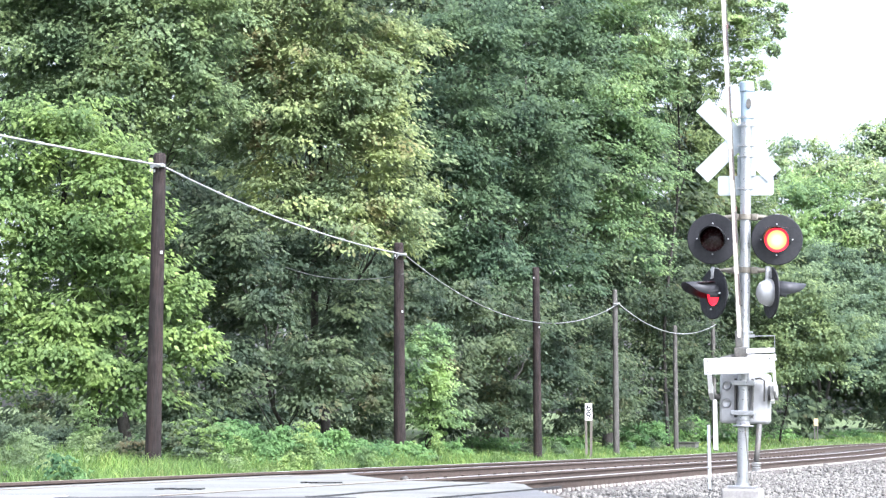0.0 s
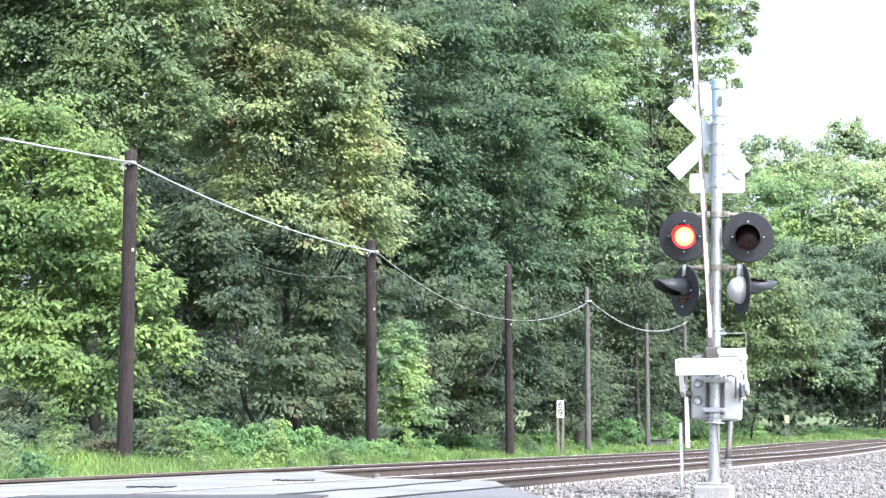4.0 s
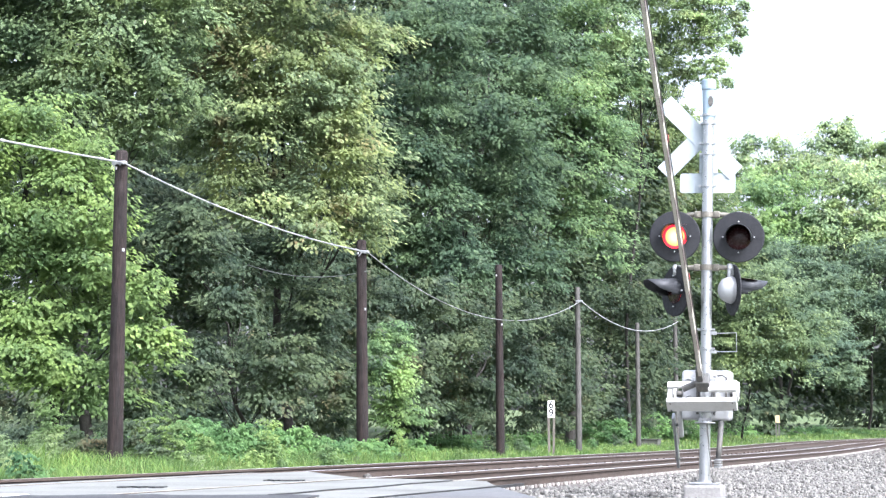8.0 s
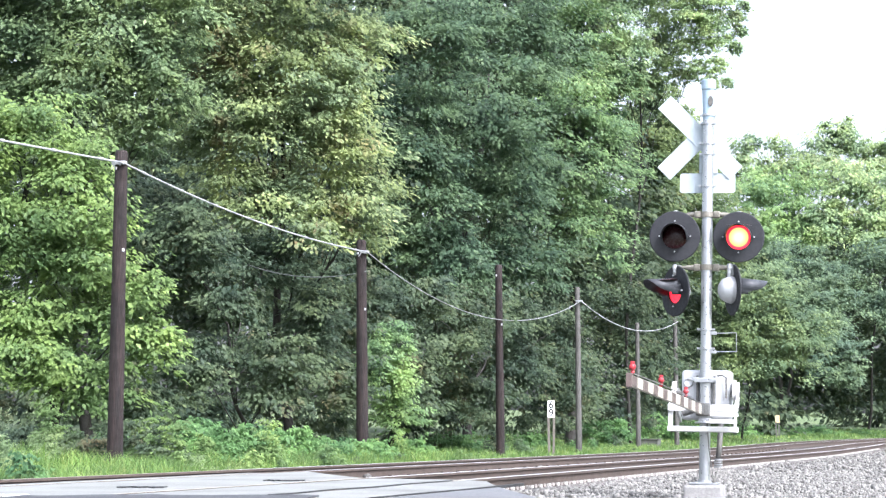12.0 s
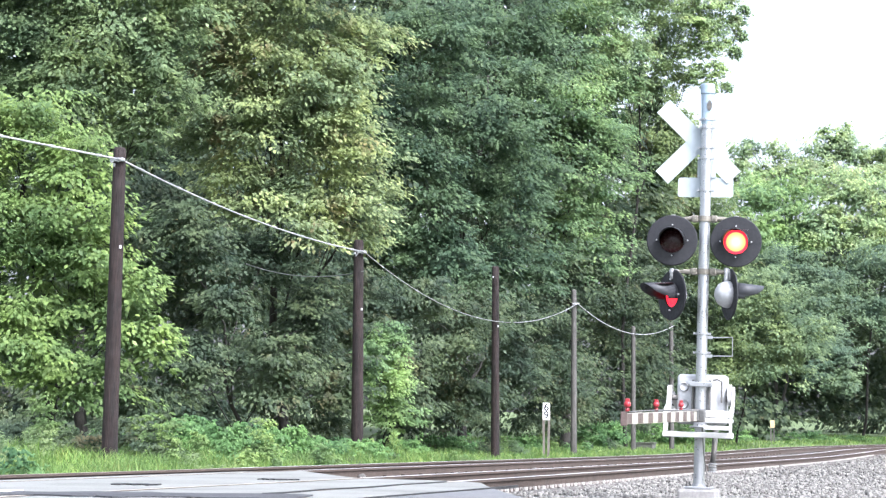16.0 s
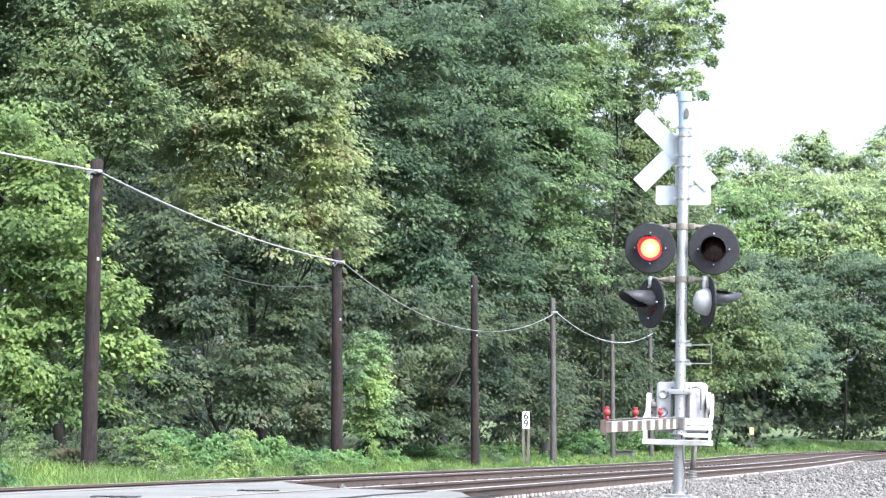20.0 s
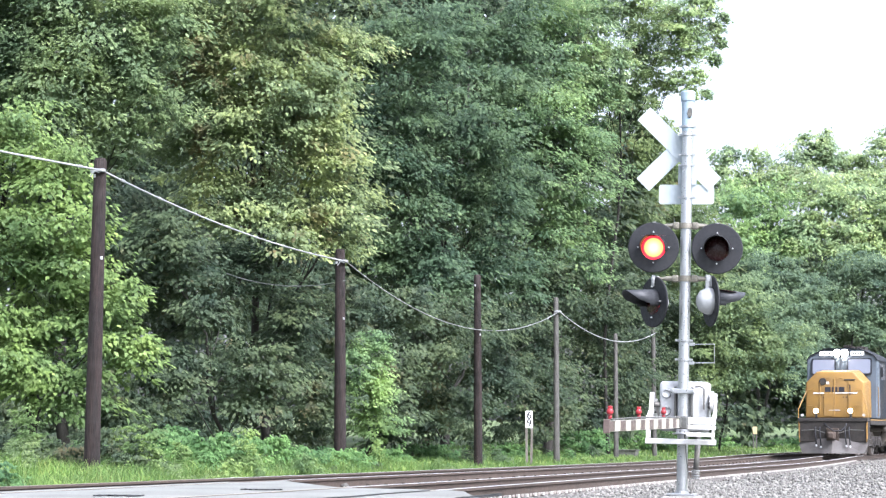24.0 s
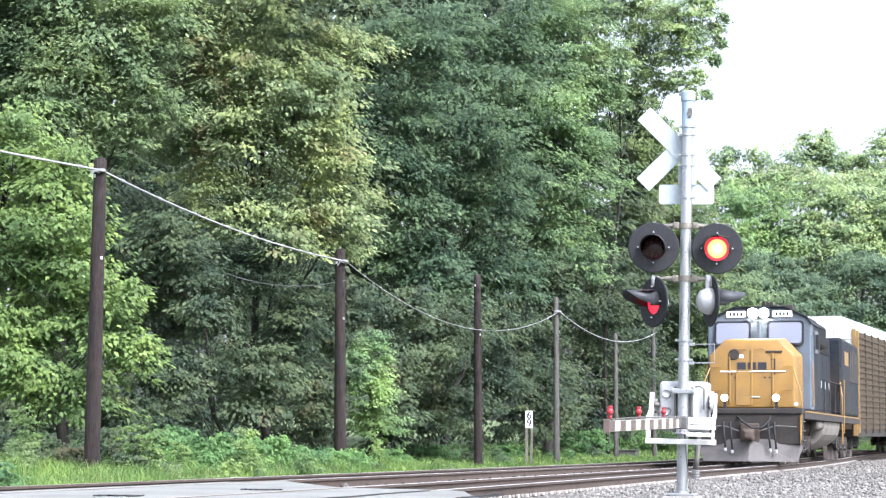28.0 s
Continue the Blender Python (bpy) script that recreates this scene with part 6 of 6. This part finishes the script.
# Wood depths: their gloom is partly painted, through the dark leaf colour.
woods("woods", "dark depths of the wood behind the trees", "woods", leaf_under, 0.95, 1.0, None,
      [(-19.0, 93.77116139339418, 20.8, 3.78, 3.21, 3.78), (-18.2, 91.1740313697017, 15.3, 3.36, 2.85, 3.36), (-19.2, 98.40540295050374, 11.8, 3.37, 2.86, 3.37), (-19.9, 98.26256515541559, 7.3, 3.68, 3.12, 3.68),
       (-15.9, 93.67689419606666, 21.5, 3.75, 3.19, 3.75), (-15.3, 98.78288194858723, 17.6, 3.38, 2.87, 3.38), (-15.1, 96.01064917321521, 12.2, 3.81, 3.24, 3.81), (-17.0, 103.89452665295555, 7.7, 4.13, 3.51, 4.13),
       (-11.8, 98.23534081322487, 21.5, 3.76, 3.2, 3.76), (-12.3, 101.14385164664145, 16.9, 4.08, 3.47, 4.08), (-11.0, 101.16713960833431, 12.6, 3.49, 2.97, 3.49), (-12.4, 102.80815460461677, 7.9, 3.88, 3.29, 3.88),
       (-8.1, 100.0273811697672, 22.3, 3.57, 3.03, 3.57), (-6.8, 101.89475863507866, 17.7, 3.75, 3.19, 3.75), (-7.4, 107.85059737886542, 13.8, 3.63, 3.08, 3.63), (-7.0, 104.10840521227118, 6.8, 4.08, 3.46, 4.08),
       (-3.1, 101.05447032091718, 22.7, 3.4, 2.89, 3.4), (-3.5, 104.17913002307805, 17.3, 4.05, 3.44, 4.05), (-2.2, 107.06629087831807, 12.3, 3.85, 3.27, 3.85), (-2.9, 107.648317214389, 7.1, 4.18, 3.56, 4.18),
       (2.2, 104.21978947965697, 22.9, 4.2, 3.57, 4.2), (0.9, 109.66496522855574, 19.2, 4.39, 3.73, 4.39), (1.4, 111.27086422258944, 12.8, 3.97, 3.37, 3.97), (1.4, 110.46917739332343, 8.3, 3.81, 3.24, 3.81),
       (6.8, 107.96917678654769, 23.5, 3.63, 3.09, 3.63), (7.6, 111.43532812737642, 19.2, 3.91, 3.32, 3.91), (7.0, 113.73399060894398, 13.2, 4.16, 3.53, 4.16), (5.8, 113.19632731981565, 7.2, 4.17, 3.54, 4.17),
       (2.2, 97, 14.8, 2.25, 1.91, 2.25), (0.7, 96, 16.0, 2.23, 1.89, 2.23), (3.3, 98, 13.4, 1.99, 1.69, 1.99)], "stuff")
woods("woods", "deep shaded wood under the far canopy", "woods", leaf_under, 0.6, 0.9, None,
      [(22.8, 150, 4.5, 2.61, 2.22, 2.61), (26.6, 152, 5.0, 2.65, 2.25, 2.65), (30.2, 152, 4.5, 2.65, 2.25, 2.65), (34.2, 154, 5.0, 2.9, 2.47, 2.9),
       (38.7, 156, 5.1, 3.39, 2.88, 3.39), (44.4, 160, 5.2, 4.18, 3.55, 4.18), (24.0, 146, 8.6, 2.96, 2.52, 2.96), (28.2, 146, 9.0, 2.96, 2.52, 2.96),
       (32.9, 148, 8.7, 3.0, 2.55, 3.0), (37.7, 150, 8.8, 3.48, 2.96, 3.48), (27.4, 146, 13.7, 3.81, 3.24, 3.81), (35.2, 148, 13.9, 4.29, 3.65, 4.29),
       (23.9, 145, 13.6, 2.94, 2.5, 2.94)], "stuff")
# Understory takes the dark leaf too, standing in for canopy shade.
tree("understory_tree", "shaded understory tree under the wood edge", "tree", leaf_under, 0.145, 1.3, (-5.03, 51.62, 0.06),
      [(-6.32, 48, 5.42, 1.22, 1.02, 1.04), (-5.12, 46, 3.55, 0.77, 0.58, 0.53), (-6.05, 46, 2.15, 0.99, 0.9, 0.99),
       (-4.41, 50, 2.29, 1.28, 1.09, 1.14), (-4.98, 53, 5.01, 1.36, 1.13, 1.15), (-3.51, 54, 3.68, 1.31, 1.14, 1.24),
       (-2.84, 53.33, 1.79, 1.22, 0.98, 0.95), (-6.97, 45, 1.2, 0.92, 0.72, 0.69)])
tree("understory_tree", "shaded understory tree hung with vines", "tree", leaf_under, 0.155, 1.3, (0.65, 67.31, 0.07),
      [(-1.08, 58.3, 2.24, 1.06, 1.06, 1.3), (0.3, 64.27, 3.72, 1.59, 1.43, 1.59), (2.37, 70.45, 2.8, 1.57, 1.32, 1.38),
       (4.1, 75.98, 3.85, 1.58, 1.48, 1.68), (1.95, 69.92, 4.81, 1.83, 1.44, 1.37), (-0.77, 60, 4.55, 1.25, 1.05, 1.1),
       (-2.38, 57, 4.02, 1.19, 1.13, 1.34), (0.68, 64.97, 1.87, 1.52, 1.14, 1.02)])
tree("sapling_tree", "fresh green sapling beside a pole", "tree", leaf_fresh, 0.11, 1.2, (-1.54, 57.3, 0.06),
      [(-1.42, 55.23, 3.11, 0.58, 0.58, 0.72), (-1.51, 55.55, 2.16, 0.77, 0.71, 0.81), (-1.37, 56.12, 1.2, 0.81, 0.73, 0.81),
       (-1.85, 53.49, 2.57, 0.43, 0.47, 0.62)])
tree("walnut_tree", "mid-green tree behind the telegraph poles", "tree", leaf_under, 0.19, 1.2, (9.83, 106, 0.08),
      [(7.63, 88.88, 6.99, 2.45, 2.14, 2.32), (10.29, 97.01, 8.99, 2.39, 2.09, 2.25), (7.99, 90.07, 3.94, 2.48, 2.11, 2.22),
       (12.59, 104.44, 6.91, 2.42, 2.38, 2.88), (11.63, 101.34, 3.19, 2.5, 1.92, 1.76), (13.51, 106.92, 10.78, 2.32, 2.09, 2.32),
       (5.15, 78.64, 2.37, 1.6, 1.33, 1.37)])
tree("willow_tree", "tree with drooping pale branches by the track", "tree", leaf_grey, 0.2, 1.2, (16.88, 110, 0.06),
      [(15.86, 104, 5.98, 2.26, 1.97, 2.11), (17.66, 104, 5.1, 2.0, 1.8, 1.9), (15.25, 104, 4.2, 1.7, 1.6, 1.5),
       (19.17, 104, 5.67, 1.81, 1.63, 1.81), (16.46, 104, 8.39, 2.41, 1.9, 1.81)])
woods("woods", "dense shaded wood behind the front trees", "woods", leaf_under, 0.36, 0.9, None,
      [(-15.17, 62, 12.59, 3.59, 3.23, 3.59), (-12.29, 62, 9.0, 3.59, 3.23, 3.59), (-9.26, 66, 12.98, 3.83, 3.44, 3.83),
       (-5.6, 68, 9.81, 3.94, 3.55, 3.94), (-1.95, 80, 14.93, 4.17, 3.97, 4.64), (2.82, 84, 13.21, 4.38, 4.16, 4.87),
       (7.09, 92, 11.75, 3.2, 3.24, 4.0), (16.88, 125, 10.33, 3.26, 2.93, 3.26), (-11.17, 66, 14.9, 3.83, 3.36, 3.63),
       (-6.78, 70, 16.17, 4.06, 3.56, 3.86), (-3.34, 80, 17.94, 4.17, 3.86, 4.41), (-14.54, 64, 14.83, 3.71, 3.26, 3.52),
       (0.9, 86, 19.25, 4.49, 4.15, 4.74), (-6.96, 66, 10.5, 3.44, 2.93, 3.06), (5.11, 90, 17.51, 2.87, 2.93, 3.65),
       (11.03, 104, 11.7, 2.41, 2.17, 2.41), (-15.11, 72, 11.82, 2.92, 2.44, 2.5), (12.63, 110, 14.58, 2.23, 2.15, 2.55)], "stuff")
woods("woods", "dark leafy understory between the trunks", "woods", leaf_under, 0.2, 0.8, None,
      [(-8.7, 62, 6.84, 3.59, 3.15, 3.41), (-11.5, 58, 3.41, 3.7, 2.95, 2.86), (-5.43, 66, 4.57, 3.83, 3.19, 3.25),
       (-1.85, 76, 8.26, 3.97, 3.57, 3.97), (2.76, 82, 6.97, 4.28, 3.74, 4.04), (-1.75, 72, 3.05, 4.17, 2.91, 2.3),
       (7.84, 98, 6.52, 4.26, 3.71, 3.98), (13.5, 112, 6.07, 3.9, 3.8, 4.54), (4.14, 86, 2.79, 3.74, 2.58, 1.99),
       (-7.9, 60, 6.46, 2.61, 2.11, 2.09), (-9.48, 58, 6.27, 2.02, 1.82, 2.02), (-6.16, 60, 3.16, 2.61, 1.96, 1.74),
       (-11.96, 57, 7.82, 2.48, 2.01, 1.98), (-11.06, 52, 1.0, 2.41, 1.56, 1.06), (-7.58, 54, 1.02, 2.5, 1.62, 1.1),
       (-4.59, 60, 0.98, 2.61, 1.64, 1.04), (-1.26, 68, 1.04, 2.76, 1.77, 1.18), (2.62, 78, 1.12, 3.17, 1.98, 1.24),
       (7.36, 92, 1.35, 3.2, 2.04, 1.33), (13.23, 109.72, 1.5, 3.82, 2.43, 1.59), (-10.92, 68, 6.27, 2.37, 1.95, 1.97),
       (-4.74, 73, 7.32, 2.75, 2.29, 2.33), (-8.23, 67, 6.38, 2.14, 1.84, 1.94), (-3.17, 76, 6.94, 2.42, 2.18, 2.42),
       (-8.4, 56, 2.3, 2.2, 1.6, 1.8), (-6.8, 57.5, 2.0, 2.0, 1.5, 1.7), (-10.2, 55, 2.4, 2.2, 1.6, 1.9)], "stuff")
# Far recess, darkened by leaf colour as well as by the crowns above.
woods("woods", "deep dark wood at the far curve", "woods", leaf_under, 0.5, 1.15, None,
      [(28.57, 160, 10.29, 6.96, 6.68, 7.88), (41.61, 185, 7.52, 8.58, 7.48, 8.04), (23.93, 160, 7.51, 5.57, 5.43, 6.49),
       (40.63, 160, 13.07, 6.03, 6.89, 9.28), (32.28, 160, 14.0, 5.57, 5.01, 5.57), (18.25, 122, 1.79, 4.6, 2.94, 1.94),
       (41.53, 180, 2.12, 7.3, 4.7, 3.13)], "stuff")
shrub("vine_mound", "low mound of broad green vines by the track", "vines", leaf_vine, 0.1, 1.0, None,
      [(-4.43, 42, 0.34, 0.85, 0.58, 0.44), (-5.41, 43, 0.42, 0.75, 0.56, 0.5), (-3.7, 45, 0.3, 1.04, 0.67, 0.44),
       (-2.85, 46, 0.16, 0.93, 0.59, 0.37), (-2.0, 48, 0.09, 0.83, 0.53, 0.33)])
shrub("weed_bush", "leafy weed bush at the foot of a pole", "bush", leaf_under, 0.09, 1.0, None,
      [(-6.98, 38, 0.19, 0.66, 0.5, 0.44), (-6.31, 40, 0.36, 0.7, 0.55, 0.52), (-7.85, 39, 0.24, 0.79, 0.56, 0.45),
       (-8.64, 39, 0.3, 0.79, 0.58, 0.51), (-9.54, 39, 0.3, 0.9, 0.64, 0.51), (-5.58, 39, 0.13, 0.57, 0.42, 0.36)])
shrub("vine_mound", "sunlit vines sprawling under the poles", "vines", leaf_vine, 0.115, 0.9, None,
      [(-1.13, 60.9, 0.02, 0.92, 0.66, 0.54), (0.11, 66.7, 0.08, 1.18, 0.82, 0.64), (1.32, 69.0, -0.1, 0.87, 0.61, 0.49),
       (3.21, 75.9, 0.15, 0.96, 0.69, 0.57), (4.67, 78.2, -0.14, 0.99, 0.64, 0.43), (-1.77, 58.6, -0.05, 0.74, 0.52, 0.41)])
shrub("vine_mound", "bank of vines under the distant trees", "vines", leaf_vine, 0.14, 0.9, None,
      [(7.29, 88.0, 0.55, 1.39, 0.96, 0.74), (9.99, 96.8, 0.84, 1.53, 1.03, 0.77), (12.46, 103.4, 0.74, 1.63, 1.08, 0.76),
       (8.53, 90.2, 0.08, 1.19, 0.75, 0.48), (16.61, 115.5, 0.66, 1.83, 1.18, 0.79), (20.21, 123.2, 0.52, 1.95, 1.23, 0.78),
       (24.31, 129.8, 0.37, 2.05, 1.26, 0.75), (28.93, 137.5, 0.2, 2.17, 1.3, 0.72), (33.41, 143.0, 0.12, 2.26, 1.36, 0.75)])


def grass(name, n, o0, o1, k0, k1, h0, h1, width, label, seed, mat=None):
    """Blades of grass, each a bent strip, leaning at random."""
    g = np.random.default_rng(seed)
    o, k = g.uniform(o0, o1, n), g.uniform(k0, k1, n)
    tall = np.array([0.55 + 0.6 * max(0.0, 0.5 + noise.noise((a * 0.5, b * 0.35, 9.0))) for a, b in zip(o, k)])
    base = np.array([at(a, b, lerp(a, SOIL_Z) - 0.02)[:] for a, b in zip(o, k)])
    h = g.uniform(h0, h1, n) * tall
    az = g.uniform(0, 2 * math.pi, n)
    lean = g.uniform(0.1, 1.15, n) * h
    side = np.stack([-np.sin(az), np.cos(az), np.zeros(n)], 1) * (width * g.uniform(0.6, 1.4, (n, 1)))
    ld = np.stack([np.cos(az + 0.4), np.sin(az + 0.4), np.zeros(n)], 1) * lean[:, None]
    mid = base + ld * 0.3 + np.array([0, 0, 1]) * (h * 0.6)[:, None]
    tip = base + ld + np.array([0, 0, 1]) * h[:, None]
    v = np.stack([base - side, base + side, mid + side * 0.8, mid - side * 0.8, tip + side * 0.12, tip - side * 0.12], 1)
    f = np.arange(n)[:, None] * 6
    q = np.concatenate([f + np.array([0, 1, 2, 3]), f + np.array([3, 2, 4, 5])], 0)
    return tagged(raw(name, v.reshape(-1, 3), q, mat or grass_blade), label, "grass", kind="stuff")


grass("grass", 34000, 6.7, 11.5, -9, 22, 0.16, 0.52, 0.0085, "tall fresh green grass beside the track", 21)
grass("grass", 17000, 7.0, 13.5, 20, 62, 0.09, 0.24, 0.013, "green grass under the poles", 22)
grass("grass", 14000, 7.2, 20, 60, 130, 0.12, 0.28, 0.025, "light green grassy bank at the curve", 23)
grass("grass", 2500, -8.5, -5.0, -1, 12, 0.10, 0.28, 0.010, "grass tufts at the edge of the gravel", 24)

# broad-leaved weeds among the grass: low leafy mounds, tall stems, pale sprawling ones
wr = random.Random(77)
WEEDS = ((leaf_vine, "broad-leaved weeds growing in the trackside grass", 0.075, 0.9), (leaf_under, "dark leafy weeds standing in the grass", 0.06, 1.3), (leaf_grey, "grey-green feathery weeds beside the track", 0.045, 1.0),
         (leaf_bright, "bright yellow-green weeds in tall grass", 0.07, 1.5))
for i in range(16):
    mat, label, leaf, tall = WEEDS[i % 4]
    clump = []
    for j in range(10):
        k = -8 + i * 4.4 + wr.uniform(0, 7)
        o = wr.uniform(7.1, 11.8)
        p = at(o, k)
        if any(abs(p.x - x) < 0.8 and -5 < p.y - y < 1 for x, y in [q[:2] for q in POLES] + [(mx, my)]):
            continue
        z = soil_at(p.x, p.y)
        r = wr.uniform(0.25, 0.62) * (1.0 if k < 12 else 0.6) * (1.0 if o > 10.2 else 0.75 if k < 12 else 0.5 if k < 25 else 0.25)
        for q in range(2):
            clump.append((p.x + wr.uniform(-0.2, 0.2), p.y + wr.uniform(-0.2, 0.2), z + r * (0.45 + 0.55 * q) * tall, r * (1 - 0.35 * q), r * (1 - 0.35 * q), r * wr.uniform(0.5, 0.9) * tall))
    shrub("weeds", label, "weeds", mat, leaf * wr.uniform(0.9, 1.15), 0.45, None, clump)


# ---- movement ----
FLASH, FIRST, SPEED, K_END = 1.231, 0.705, 6.82, 31.0


def flash_rows(home, lit_first):
    """The added shutter hinges up under the hood while its lamp shows, and drops to hide the glow while it is dark."""
    up, down = home @ pose(0, 0, 0, -84, 0, 0), home
    rows, lit = [(0.0, up if lit_first else down)], lit_first
    t = FIRST - FLASH / 2
    while t < 27.9:
        n = math.ceil(t * FPS)
        if n > 1:
            rows += [((n - 1) / FPS, up if lit else down), (n / FPS, down if lit else up)]
        lit = not lit
        t += FLASH / 2
    return rows + [(28.0, up if lit else down)]


def gate_pose(angle):
    return pose(*PIVOT, 0, -3.0 * math.sin(radians(angle)), 0) @ pose(0, 0, 0, -angle, 0, 0)


def front_at(t):
    """Where the train's front stands along the track: it gathers a little speed towards the crossing."""
    return K_END + SPEED * (28.0 - t) + lerp(t, [(0.0, -0.9), (21.0, -0.3), (21.5, 0.3), (24.0, 1.3), (26.0, 0.1), (28.0, -0.9)])


def vehicle(front, length):
    """The pose of a vehicle whose front stands at k, by its two trucks on the curving track."""
    a, b = at(0.75, front + 0.18 * length), at(0.75, front + 0.82 * length)
    d = (b - a).normalized()
    p = a - d * 0.18 * length
    turn = math.degrees(math.atan2(-d.x, d.y))
    return pose(p.x, p.y, p.z, math.degrees(math.asin(d.z)), 0, turn)


def motions():
    home = pose(0, -0.008, 0.15)
    for shutter, lit_first in ((shutter_b, True), (shutter_c, True), (shutter_a, False), (shutter_d, False)):
        walk(shutter, flash_rows(home, lit_first))
    lowering = [(0.0, 86), (3.4, 86), (4.0, 81), (4.8, 68), (5.5, 57), (6.0, 52), (6.5, 47), (7.0, 43.5), (7.5, 40.5), (8.0, 36.5), (8.5, 32), (9.0, 28), (9.5, 22.8), (10.0, 17.7),
                (10.5, 12.8), (11.0, 9.0), (11.4, 6.0), (11.8, 3.3), (12.0, 1.7), (12.1, 1.0), (12.2, 0.3), (12.3, -0.4), (12.5, -0.95), (28.0, -0.95)]
    walk(gate, [(t, gate_pose(a)) for t, a in lowering])
    times = [0.0, 5.0, 10.0, 15.0, 18.0, 20.0] + [20.5 + 0.5 * i for i in range(16)]
    for thing, gap, length in ((loco, 0.0, 22.0), (rack, 23.2, 27.4), (rack_b, 51.8, 27.4)):
        walk(thing, [(t, vehicle(front_at(t) + gap, length)) for t in times])
    spins = [0.0, 20.0] + [20.0 + 0.1 * i for i in range(1, 81)]
    for wheel, y in zip(loco_wheels, AXLES):
        walk(wheel, [(t, pose(0, y, 0.53, math.degrees((front_at(20.0) - front_at(t)) / 0.53) if t > 20 else 0.0)) for t in spins])


motions()
